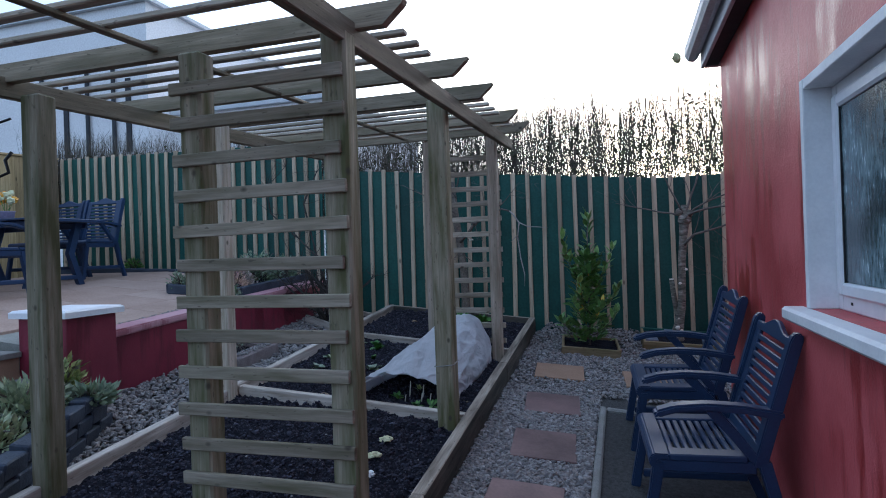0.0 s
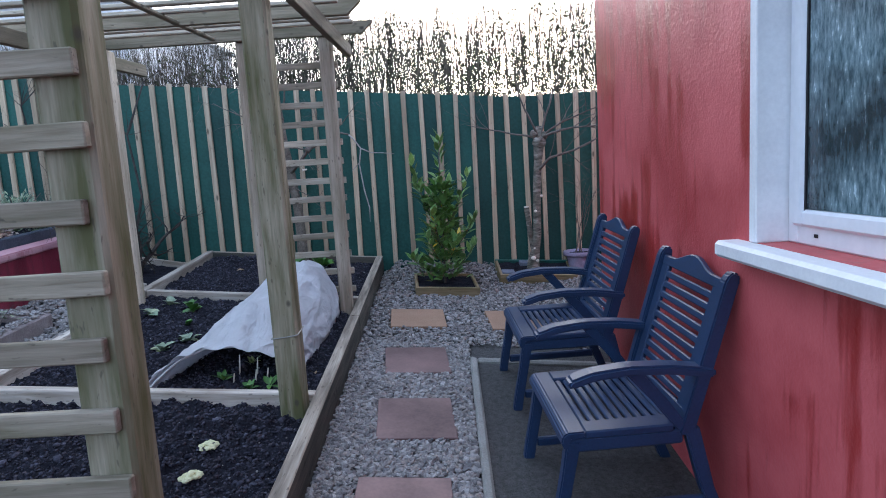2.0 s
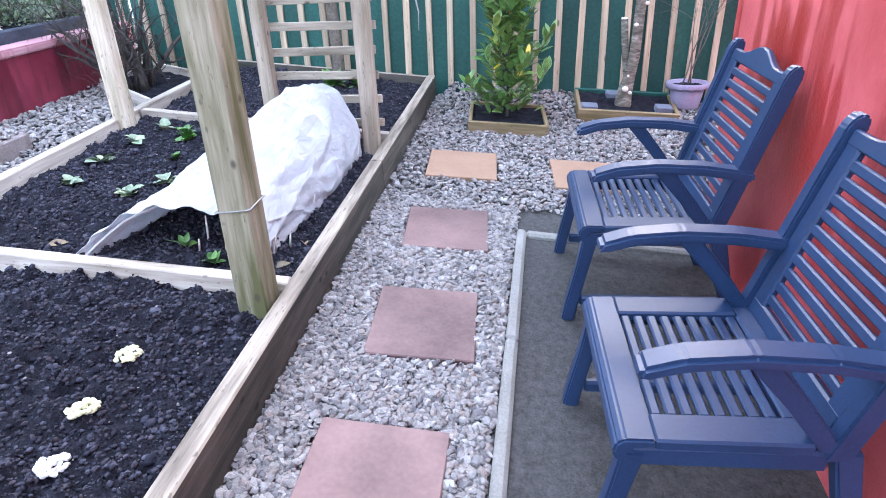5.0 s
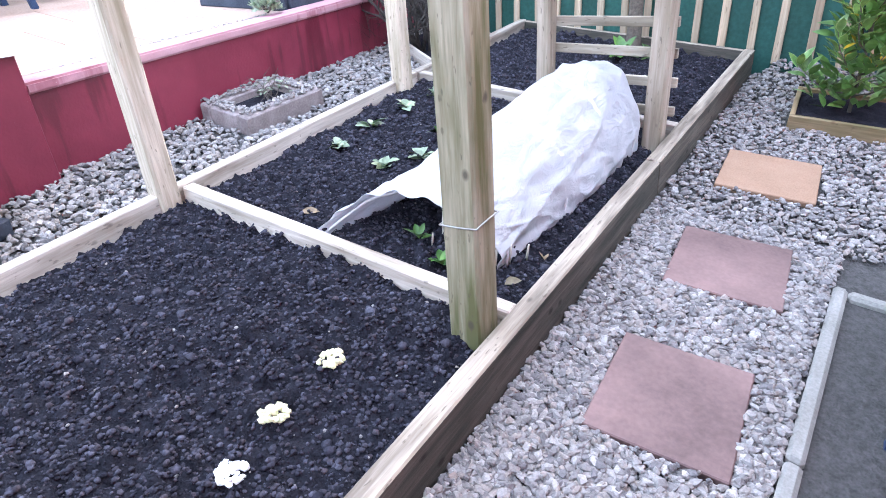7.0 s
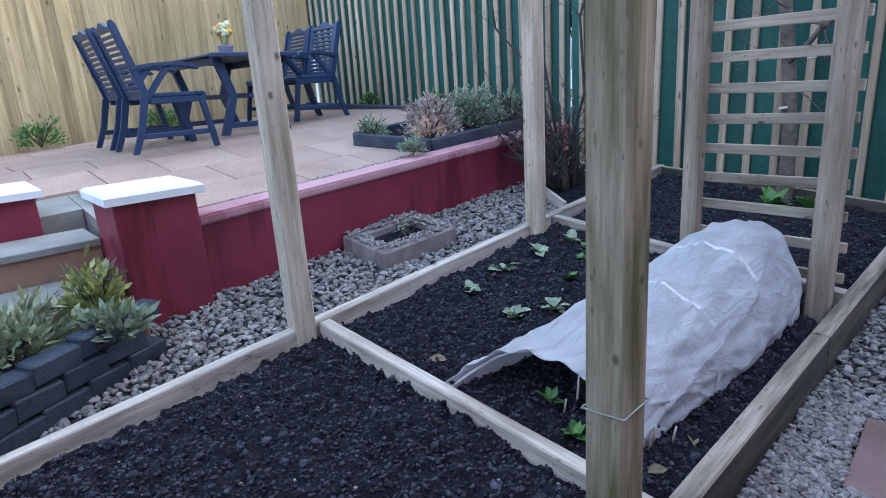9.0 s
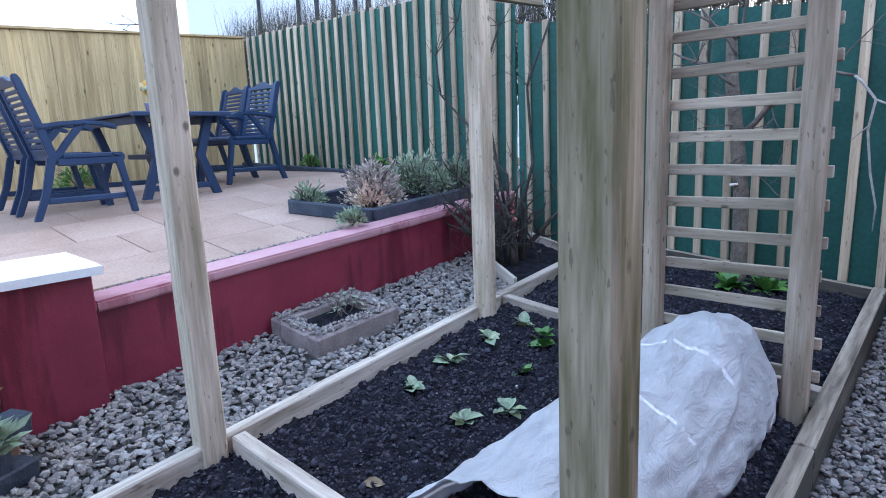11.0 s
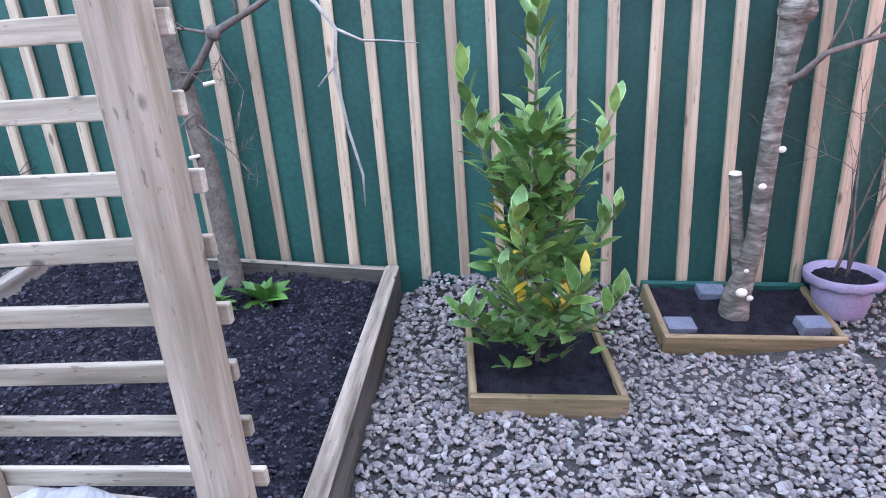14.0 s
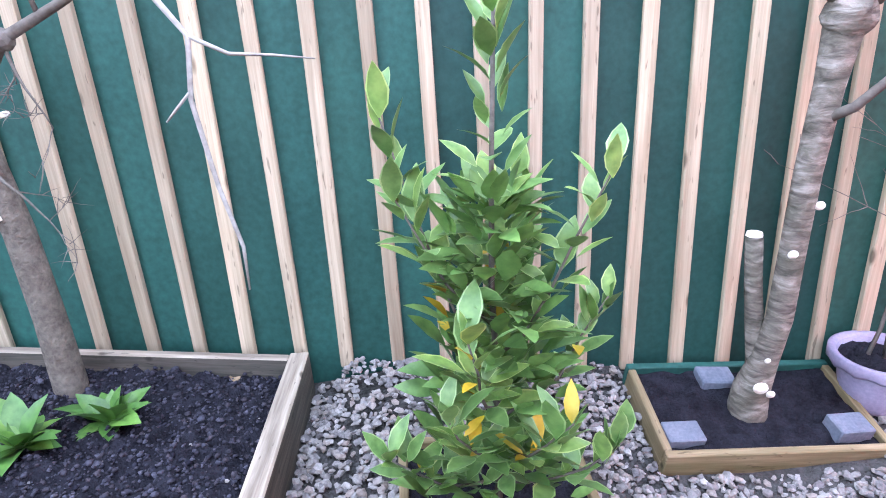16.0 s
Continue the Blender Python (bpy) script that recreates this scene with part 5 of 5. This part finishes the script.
bm = bmesh.new()
vs = [[bm.verts.new(fleece(i / (nx - 1), j / (ny - 1))) for i in range(nx)] for j in range(ny)]
for a, b in zip(vs, vs[1:]):
    for i in range(nx - 1):
        bm.faces.new((a[i], a[i + 1], b[i + 1], b[i])).smooth = True
bmesh.ops.recalc_face_normals(bm, faces=bm.faces)
back = bmesh.ops.solidify(bm, geom=bm.faces[:], thickness=0.0015)
cloth = part("fleece", bm, "fleece", tun, "white translucent fleece", tinv)
for t0, u0, u1 in ((0.40, 0.05, 0.75), (0.66, 0.1, 0.9)):
    bm = bmesh.new()
    a_ = [fleece(u0 + (u1 - u0) * i / 24, t0) + Vector((0, 0, 0.003)) for i in range(25)]
    b_ = [fleece(u0 + (u1 - u0) * i / 24, t0 + 0.011) + Vector((0, 0, 0.003)) for i in range(25)]
    va, vb = [bm.verts.new(q) for q in a_], [bm.verts.new(q) for q in b_]
    for i in range(24):
        bm.faces.new((va[i], va[i + 1], vb[i + 1], vb[i])).smooth = True
    part("tape_band", bm, "tape", cloth, "white tape band across the fleece")
for t in (0.04, 0.36, 0.62, 0.88):
    bm = bmesh.new()
    pts = [fleece(i / 20, t) - Vector((0, 0, 0.012 + (0.01 if 0 < i < 20 else 0.05))) for i in range(21)]
    tube(bm, pts, [0.006] * 21, 6)
    part("hoop", bm, "white", tun, "", tinv)
for i, (x, y) in enumerate(((-1.55, 3.78), (-1.38, 3.70), (-1.28, 3.74), (-1.46, 4.0))):
    clump("young_plant", x, y, soil_z(x, y), 7, 0.075, "herb" if i < 3 else "variegated", "small leafy plant under the fleece", "plant", 90 + i, 1.2, "plants under the fleece", 0.45)

for i in range(9):
    x, y = -1.52 + 0.05 * i + random.Random(i).uniform(-0.02, 0.02), 3.80 + 0.05 * (i % 3)
    bm = bmesh.new()
    h = 0.07 + 0.05 * ((i * 7) % 4) / 3
    tube(bm, [(0, 0, 0), (0.006, 0.0, h * 0.6), (0.012, -0.004, h)], [0.005, 0.0045, 0.003], 5)
    tagged(part("cut_stalk", bm, "cut", None, "", pose(x, y, soil_z(x, y) - 0.005)), "pale cut plant stalk standing in soil", "stalk", "cut stalks under the fleece")

# ---- bare trees against the fence, and the twiggy shrub by the wall ----
tree2 = thing("bare_tree", pose(-1.83, 6.76, G(-1.83, 6.76) + 0.08), "thin leafless tree trained against the fence", "tree")
r = random.Random(17)
bm = bmesh.new()
tube(bm, [(0.03, -0.02, -0.1), (0.02, 0, 0.02), (0.022, 0.0, 0.3), (0.012, 0.0, 0.6), (-0.035, 0.0, 1.0), (-0.08, 0.0, 1.32), (-0.10, 0.0, 1.7)], [0.062, 0.056, 0.050, 0.047, 0.044, 0.043, 0.030], 12)
for v in bm.verts:
    v.co += v.normal * 0.006 * noise.noise(v.co * 22)
trunk2 = part("trunk", bm, "bark", tree2)
limbs = [((-0.05, -0.03, 1.3), (-0.8, -0.25, 0.5), 0.6, 0.012), ((-0.05, -0.02, 1.6), (0.4, -0.2, 0.9), 0.6, 0.012), ((-0.02, -0.03, 1.05), (-0.8, -0.3, 0.05), 0.28, 0.008), ((-0.02, -0.03, 1.03), (0.8, -0.3, 0.0), 0.22, 0.007), ((-0.05, -0.02, 1.5), (-0.4, -0.2, 0.8), 0.6, 0.011), ((-0.05, -0.02, 1.4), (-0.9, -0.15, 0.25), 0.8, 0.011), ((0.02, -0.03, 0.85), (-0.6, -0.3, -0.3), 0.22, 0.006), ((0.02, -0.03, 0.80), (0.6, -0.3, -0.4), 0.30, 0.006), ((-0.06, -0.02, 1.6), (-0.7, -0.2, 0.7), 0.7, 0.011), ((0.18, -0.06, 1.18), (-0.8, -0.2, 0.1), 0.35, 0.009), ((0.18, -0.06, 1.18), (0.2, -0.2, -0.9), 0.28, 0.006), ((0.38, -0.06, 1.27), (0.6, -0.2, 0.6), 0.5, 0.009), ((0.30, -0.06, 1.23), (0.1, -0.1, 1.0), 0.4, 0.008)]
for p, d, n, rad in limbs:
    bm = bmesh.new()
    bare_twigs(bm, p, d, n, rad, 2, r, 0.02, 0.6, 4)
    part("branch", bm, "twig", tree2)
bm = bmesh.new()
tube(bm, [(-0.02, -0.03, 0.96), (0.10, -0.06, 1.07), (0.18, -0.06, 1.18), (0.38, -0.06, 1.27), (0.52, -0.10, 1.33), (0.62, -0.13, 1.30)], [0.020, 0.018, 0.017, 0.013, 0.011, 0.009], 8)
bmesh.ops.create_icosphere(bm, subdivisions=2, radius=0.034, matrix=pose(0.18, -0.06, 1.18))
part("branch", bm, "twig", tree2, "knuckled spur branch")
for p in ((-0.16, -0.10, 0.99), (0.14, -0.10, 0.98), (-0.02, -0.05, 0.66)):
    bm = bmesh.new()
    bmesh.ops.create_cone(bm, segments=8, radius1=0.010, radius2=0.008, depth=0.05, cap_ends=True, matrix=Matrix.Translation(p) @ Matrix.Rotation(radians(80), 4, "Y"))
    part("cut_end", bm, "cut", trunk2, "pale pruned twig end")
bm = bmesh.new()
tube(bm, [(0.62, -0.13, 1.30), (0.66, -0.14, 1.26), (0.73, -0.14, 1.16), (0.705, -0.14, 0.995), (0.735, -0.14, 0.75), (0.775, -0.14, 0.56), (0.77, -0.14, 0.42)], [0.009, 0.009, 0.008, 0.0075, 0.007, 0.006, 0.003], 6)
tube(bm, [(0.73, -0.14, 1.16), (0.83, -0.14, 1.11), (0.95, -0.14, 1.10), (1.06, -0.14, 1.085)], [0.007, 0.006, 0.004, 0.002], 5)
tube(bm, [(0.71, -0.14, 1.02), (0.66, -0.15, 0.97), (0.63, -0.15, 0.94)], [0.005, 0.004, 0.003], 5)
part("branch", bm, "palebranch", tree2, "broken pale hanging branch")

sh = thing("bare_shrub", pose(-3.36, 6.24, G(-3.36, 6.24)), "tangled leafless shrub in front of the fence", "shrub")
r = random.Random(23)
for k in range(15):
    a = r.uniform(0, 6.28)
    bm = bmesh.new()
    bare_twigs(bm, (0.1 * math.cos(a), 0.1 * math.sin(a), 0), (0.35 * math.cos(a) - 0.05, 0.35 * math.sin(a), 1), r.uniform(0.5, 0.95), r.uniform(0.014, 0.028), 2, r, 0.0, 0.75, 6, 0.38)
    part("branch", bm, "darktwig", sh)
for pts in ([(0, 0, 0.1), (-0.1, 0.1, 0.7), (-0.55, 0.25, 1.05), (-1.0, 0.32, 1.4), (-1.05, 0.32, 1.75), (-0.75, 0.3, 2.0)], [(0, 0, 0.1), (0.15, 0.1, 0.8), (0.0, 0.25, 1.4), (0.2, 0.3, 1.9)], [(0, 0, 0.2), (-0.3, 0.2, 0.9), (-0.5, 0.3, 1.5), (-0.3, 0.3, 1.9)]):
    bm = bmesh.new()
    tube(bm, pts, [0.014 * (1 - 0.13 * i) for i in range(len(pts))], 6)
    for p in pts[2:]:
        for _ in range(5):
            bare_twigs(bm, p, [r.uniform(-1, 1), r.uniform(-0.3, 0.1), r.uniform(-0.1, 1)], r.uniform(0.2, 0.4), 0.004, 1, r, 0, 0.7, 3)
    part("branch", bm, "darktwig", sh)
edge = thing("corner_bed", pose(-3.2, 6.2, G(-3.2, 6.2)), "small timber-edged soil bed round the bare shrub", "flower bed", kind="structure")
einv = edge.matrix_basis.inverted()
for p0, p1 in (((-3.68, 6.20), (-3.00, 5.80)), ((-3.62, 6.86), (-2.93, 6.62))):
    ob = beam("edging", (*p0, G(*p0) + 0.04), (*p1, G(*p1) + 0.04), 0.03, 0.10, "oldwhite", edge)
    ob.matrix_basis = einv @ ob.matrix_basis
bm = bmesh.new()
ring = [bm.verts.new((x, y, G(x, y) + 0.03)) for x, y in ((-3.70, 6.22), (-3.0, 5.82), (-2.9, 6.62), (-3.62, 6.85))]
f = bm.faces.new(ring)
bmesh.ops.subdivide_edges(bm, edges=bm.edges[:], cuts=16, use_grid_fill=True)
for v in bm.verts:
    v.co.z += 0.02 * noise.noise(v.co * 12)
part("soil", bm, "soil", edge, "", einv)

# ---- small stone-edged planter at the foot of the wall ----
wp = thing("stone_planter", pose(-3.480, 4.58, G(-3.480, 4.58)), "low planter of stone-faced blocks with a withered plant", "planter")
winv2 = wp.matrix_basis.inverted()
for x0, x1, y0, y1 in ((-3.720, -3.620, 4.27, 4.90), (-3.340, -3.240, 4.27, 4.90), (-3.615, -3.345, 4.27, 4.38), (-3.615, -3.345, 4.79, 4.90)):
    ob = slope_box("edging_block", x0, x1, y0, y1, -0.05, 0.095, "pinkstone", wp, "", 0.010)
    ob.matrix_basis = winv2
pl = []
rs = np.random.default_rng(77)
for _ in range(420):
    side = rs.integers(4)
    x, y = [(rs.uniform(-3.720, -3.630), rs.uniform(4.28, 4.89)), (rs.uniform(-3.335, -3.245), rs.uniform(4.28, 4.89)), (rs.uniform(-3.620, -3.340), rs.uniform(4.28, 4.37)), (rs.uniform(-3.620, -3.340), rs.uniform(4.80, 4.89))][side]
    pl.append((x, y, G(x, y) + 0.108, 0.010 + 0.008 * rs.random()))
tagged(part("stone_facing", scatter("stone_facing", pl, stones, "stone", 3), "stone", wp, "pinkish chippings set in the edging", winv2), kind="stuff")
ob = slope_box("soil", -3.615, -3.345, 4.385, 4.785, -0.02, 0.05, "soil", wp)
ob.matrix_basis = winv2
dry = thing("withered_plant", pose(-3.500, 4.66, G(-3.500, 4.66) + 0.05), "dark withered plant in the stone planter", "plant")
r = random.Random(44)
for k in range(9):
    bm = bmesh.new()
    bare_twigs(bm, (r.uniform(-0.06, 0.06), r.uniform(-0.06, 0.06), 0), (r.uniform(-0.8, 0.8), r.uniform(-0.8, 0.8), 0.8), 0.17, 0.004, 1, r, 0.05, 0.6, 4)
    part("stem", bm, "twig", dry)
dm = leaf_mesh("leaf", 0.05, 0.02, "greyleaf")
for k in range(26):
    part("leaf", dm, "greyleaf", dry, "", leaf_pose((r.uniform(-0.1, 0.1), r.uniform(-0.1, 0.1), r.uniform(0.02, 0.12)), r.uniform(0, 6.28), r.uniform(-0.2, 0.8), 0, r.uniform(0.7, 1.2)))


# ---- bushes ----
def bush_of(name, x, y, z, rx, ry, rz, n, size, material, label, seed, lw=0.35):
    """A rounded low bush: one joined mass of small leaves on short stems."""
    r = random.Random(seed)
    t = thing(name, pose(x, y, z), label, "bush")
    bm = bmesh.new()
    for k in range(14):
        a = r.uniform(0, 6.28)
        tube(bm, [(0, 0, -0.02), (0.5 * rx * math.cos(a), 0.5 * ry * math.sin(a), 0.6 * rz), (0.8 * rx * math.cos(a), 0.8 * ry * math.sin(a), 0.85 * rz * r.uniform(0.6, 1))], [0.007, 0.005, 0.003], 4)
    tagged(part("stem_mass", bm, "twig", t), kind="stuff")
    bm = bmesh.new()
    for k in range(n):
        d = Vector((r.gauss(0, 1), r.gauss(0, 1), abs(r.gauss(0, 1)))).normalized()
        lump = 0.75 + 0.4 * noise.noise(d * 2.3 + Vector((seed, 0, 0)))
        q = r.uniform(0.6, 1.0) * lump
        p = Vector((d.x * rx * q, d.y * ry * q, d.z * rz * q))
        dd = (d + Vector((r.uniform(-0.7, 0.7), r.uniform(-0.7, 0.7), r.uniform(-0.2, 0.7)))).normalized()
        sd = dd.cross(Vector((r.uniform(-1, 1), r.uniform(-1, 1), r.uniform(-1, 1)))).normalized() * size * lw * 0.5
        s = size * r.uniform(0.6, 1.2)
        a, b, c, e = p, p + dd * s * 0.5 + sd, p + dd * s, p + dd * s * 0.5 - sd
        bm.faces.new([bm.verts.new(v) for v in (a, b, c, e)])
    tagged(part("foliage", bm, material, t), kind="stuff")
    return t


# planted bed on the patio, edged with dark sleepers
pb = thing("patio_bed", pose(-4.4, 6.0, PATIO(-4.4, 6.0)), "planted patio bed edged with dark sleepers", "flower bed", kind="structure")
binv = pb.matrix_basis.inverted()


def pz(x, y, h):
    return (x, y, PATIO(x, y) + h)


for p0, p1 in (((-4.76, 5.14), (-4.02, 5.38)), ((-4.02, 5.38), (-4.06, 6.90)), ((-4.76, 5.14), (-4.95, 6.62)), ((-8.3, 6.70), (-4.95, 6.66))):
    ob = beam("sleeper", pz(*p0, 0.05), pz(*p1, 0.05), 0.07, 0.11, "blockwork", pb, "dark blue-grey sleeper", 0.01)
    ob.matrix_basis = binv @ ob.matrix_basis
bm = bmesh.new()
ring = [bm.verts.new(pz(x, y, 0.06)) for x, y in ((-4.75, 5.16), (-4.05, 5.39), (-4.08, 6.96), (-4.95, 6.96))]
bm.faces.new(ring)
ring = [bm.verts.new(pz(x, y, 0.06)) for x, y in ((-8.3, 6.72), (-4.96, 6.68), (-4.96, 6.96), (-8.3, 6.96))]
bm.faces.new(ring)
part("soil", bm, "soil", pb, "", binv)
for x, y, rx, ry, rz, n, s, mt, lab, seed in ((-4.38, 5.70, 0.34, 0.30, 0.42, 1700, 0.05, "heather", "pale pinkish heather bush in the patio bed", 3), (-4.40, 6.26, 0.40, 0.36, 0.42, 1900, 0.05, "greyleaf", "pale green rounded bush in the patio bed", 4), (-4.28, 6.68, 0.26, 0.22, 0.34, 800, 0.05, "greyleaf", "grey-green bush beside the patio fence", 5), (-4.70, 5.28, 0.19, 0.18, 0.21, 480, 0.045, "greyleaf", "tiny grey-green bush in the patio bed", 6), (-4.18, 5.50, 0.18, 0.18, 0.27, 500, 0.05, "heather", "small dry pale bush in the patio bed", 7), (-3.98, 5.15, 0.16, 0.09, 0.09, 260, 0.06, "greyleaf", "low trailing plant beside the sleeper edge", 8), (-5.6, 6.84, 0.2, 0.1, 0.18, 260, 0.05, "herb", "small green plant along the patio fence", 9), (-6.9, 6.84, 0.2, 0.1, 0.16, 260, 0.05, "herb", "small green plant along the patio fence", 10), (-8.2, 4.6, 0.13, 0.3, 0.3, 400, 0.06, "herb", "dark green plant along the wooden fence", 11), (-8.2, 3.3, 0.13, 0.3, 0.35, 400, 0.06, "herb", "dark green plant along the wooden fence", 12)):
    bush_of("bush", x, y, PATIO(x, y) + 0.05, rx, ry, rz, n, s, mt, lab, seed)

# raised bed of dark blocks by the steps
rb = thing("block_planter", pose(-3.1, 2.2, G(-3.1, 2.2)), "raised planter of dark slate-blue blocks", "planter", kind="structure")
rinv = rb.matrix_basis.inverted()
r = random.Random(9)


def RBX(y):
    return -2.93 - 0.48 * (y - 2.2)


meshes = [mesh_of("block", box(0.215, 0.10, 0.092, 0.008, (0, 0, 0), None, 0.006, r), "blockwork") for _ in range(4)]
for course in range(3):
    y = 0.55 + 0.1 * (course % 2)
    while y < 2.86:
        x = RBX(y)
        m = pose(x - 0.05, y, G(x, y) + 0.045 + 0.098 * course - 0.005, 4, 0, 90 + 26.5)
        part("block", r.choice(meshes), "blockwork", rb, "", rinv @ m)
        y += 0.189
bm = bmesh.new()
ring = [bm.verts.new((x, y, G(-3.1, y) + 0.22)) for x, y in ((RBX(0.5) - 0.09, 0.5), (RBX(2.88) - 0.09, 2.88), (-3.62, 2.88), (-3.62, 0.5))]
bm.faces.new(ring)
part("soil", bm, "soil", rb, "", rinv)
for x, y, rx, ry, rz, n, s, mt, lab, seed in ((-3.30, 2.32, 0.24, 0.30, 0.34, 800, 0.085, "greyleaf", "grey-green frosted bush in the block planter", 13), (-3.50, 2.72, 0.17, 0.16, 0.36, 420, 0.075, "variegated", "variegated yellow-green bush in the block planter", 14), (-3.22, 2.72, 0.14, 0.16, 0.13, 200, 0.09, "greyleaf", "low broad-leaved plant spilling over the blocks", 15), (-3.12, 2.02, 0.16, 0.2, 0.16, 260, 0.08, "greyleaf", "low pale plant spilling over the blocks", 16), (-3.15, 1.55, 0.24, 0.32, 0.32, 620, 0.085, "greyleaf", "grey-green bush in the block planter", 18), (-2.75, 1.0, 0.22, 0.3, 0.25, 420, 0.08, "greyleaf", "grey-green bush in the block planter", 19)):
    bush_of("bush", x, y, G(-3.1, y) + 0.21, rx, ry, rz, n, s, mt, lab, seed)

# ---- hedge behind the fence ----
def hedge_top(x):
    return G(x, 7) + (2.84 if x > -1.6 else 2.84 - 0.40 * min(1, (-1.6 - x) / 2)) + (0.12 * max(0, x - 0.3)) - 0.025 * max(0, -x - 3.5) + 0.10 * noise.noise(Vector((x * 1.7, 3, 0))) + (0.10 if 0.2 < x < 2 else 0)


hv, hf = [], []
r = random.Random(50)


def spike(p0, p1, w):
    d = (Vector(p1) - Vector(p0))
    a = d.orthogonal().normalized() * w
    b = d.cross(a).normalized() * w
    k = len(hv)
    for q, s in ((p0, 1.0), (p1, 0.35)):
        for c, e in ((1, 0), (-0.5, 0.87), (-0.5, -0.87)):
            v = Vector(q) + (a * c + b * e) * s
            hv.append(tuple(v))
    for i in range(3):
        j = (i + 1) % 3
        hf.append((k + i, k + j, k + 3 + j, k + 3 + i))


for _ in range(4600):
    x = r.uniform(-9.5, 3.2)
    y = r.uniform(7.15, 8.0)
    zt = hedge_top(x) + r.uniform(-0.30, 0.10)
    z0 = zt - r.uniform(0.7, 1.3)
    p = Vector((x, y, z0))
    d = Vector((r.uniform(-0.14, 0.14), r.uniform(-0.1, 0.1), 1))
    w = r.uniform(0.003, 0.0065)
    for s in range(3):
        q = p + d * (zt - z0) / 3
        spike(p, q, w)
        for _ in range(2):
            t = p.lerp(q, r.random())
            spike(t, t + Vector((r.uniform(-0.13, 0.13), r.uniform(-0.08, 0.08), r.uniform(0.06, 0.22))), w * 0.55)
        p, w = q, w * 0.8
        d = Vector((d.x + r.uniform(-0.18, 0.18), d.y, 1))
me = bpy.data.meshes.new("hedge")
me.from_pydata(hv, [], hf)
me.materials.append(M["hedge"])
hedge = thing("hedge", pose(-2, 7.5, G(-2, 7.2)), "bare twiggy hedge rising above the fence", "hedge")
hinv2 = hedge.matrix_basis.inverted()
tagged(part("twig_mass", me, "hedge", hedge, "", hinv2), kind="stuff")
hv, hf = [], []
for _ in range(13000):
    x, y = r.uniform(-9.5, 3.2), r.uniform(7.12, 8.0)
    t = hedge_top(x)
    z = t - 0.08 - 1.1 * r.random() ** 0.55
    p = Vector((x, y, z))
    a, b = Vector((r.uniform(-1, 1), r.uniform(-1, 1), r.uniform(-1, 1))).normalized() * 0.028, Vector((r.uniform(-1, 1), r.uniform(-1, 1), r.uniform(-1, 1))).normalized() * 0.016
    k = len(hv)
    hv += [tuple(p - a), tuple(p + b), tuple(p + a), tuple(p - b)]
    hf.append((k, k + 1, k + 2, k + 3))
me = bpy.data.meshes.new("hedge_leaves")
me.from_pydata(hv, [], hf)
me.materials.append(M["hedgeleaf"])
tagged(part("leaf_mass", me, "hedgeleaf", hedge, "", hinv2), kind="stuff")
for x, y in ((0.72, 7.25), (1.06, 7.3)):
    st = thing("seed_stalk", pose(x, y, hedge_top(x) - 0.6), "tall stalk with a dry round seed head above the hedge", "plant", "dry stalks above the hedge")
    bm = bmesh.new()
    tube(bm, [(0, 0, 0), (0.01, 0, 0.5), (0, 0, 0.80)], [0.006, 0.005, 0.004], 5)
    part("stalk", bm, "straw", st)
    bm = bmesh.new()
    bmesh.ops.create_icosphere(bm, subdivisions=2, radius=0.055, matrix=pose(0, 0, 0.84) @ Matrix.Diagonal((1.0, 0.8, 1.1, 1)))
    for v in bm.verts:
        v.co += v.normal * r.uniform(-0.012, 0.012)
    part("seed_head", bm, "straw", st)

# ---- pale house beyond the hedge, and a conifer ----
nb = thing("neighbour_house", pose(-15, 15, 0), "pale rendered house beyond the hedge", "house", kind="structure")
ninv = nb.matrix_basis.inverted()
for x0, x1, y0, y1, z1 in ((-25, -13.2, 14, 22, 8.8), (-13.19, -7.6, 15, 22, 5.6)):
    ob = wall_box("wall", x0, x1, y0, y1, -1, z1, "render_white", nb)
    ob.matrix_basis = ninv @ ob.matrix_basis
    ob = wall_box("roof", x0 - 0.15, x1 + 0.15, y0 - 0.15, y1, z1 + 0.001, z1 + 0.12, "fascia", nb)
    ob.matrix_basis = ninv @ ob.matrix_basis
for x in (-15.4, -14.4, -17.2, -19.5):
    bm = bmesh.new()
    tube(bm, [(x, 13.92, 0.5), (x, 13.92, 7.0)], [0.06, 0.06], 8)
    part("drainpipe", bm, "darkroof", nb, "dark downpipe", ninv)
for x in (-16.3, -13.9):
    ob = wall_box("window", x - 0.09, x + 0.09, 13.95, 13.995, 4.4, 6.6, "darkroof", nb)
    ob.matrix_basis = ninv @ ob.matrix_basis
con = thing("conifer_tree", pose(-17.5, 9.5, 0.3), "bare brownish tree beyond the wooden fence", "tree")
bm = bmesh.new()
tube(bm, [(0, 0, 0), (0, 0, 2.5), (0.1, 0, 4.6)], [0.16, 0.12, 0.04], 8)
part("trunk", bm, "bark", con)
bm = bmesh.new()
r = random.Random(61)
for k in range(26):
    a = r.uniform(0, 6.28)
    bare_twigs(bm, (0, 0, r.uniform(1.6, 4.3)), (math.cos(a), math.sin(a), r.uniform(0.2, 0.9)), r.uniform(0.6, 1.2), 0.03, 2, r, 0, 0.6, 4)
part("crown", bm, "twig", con)
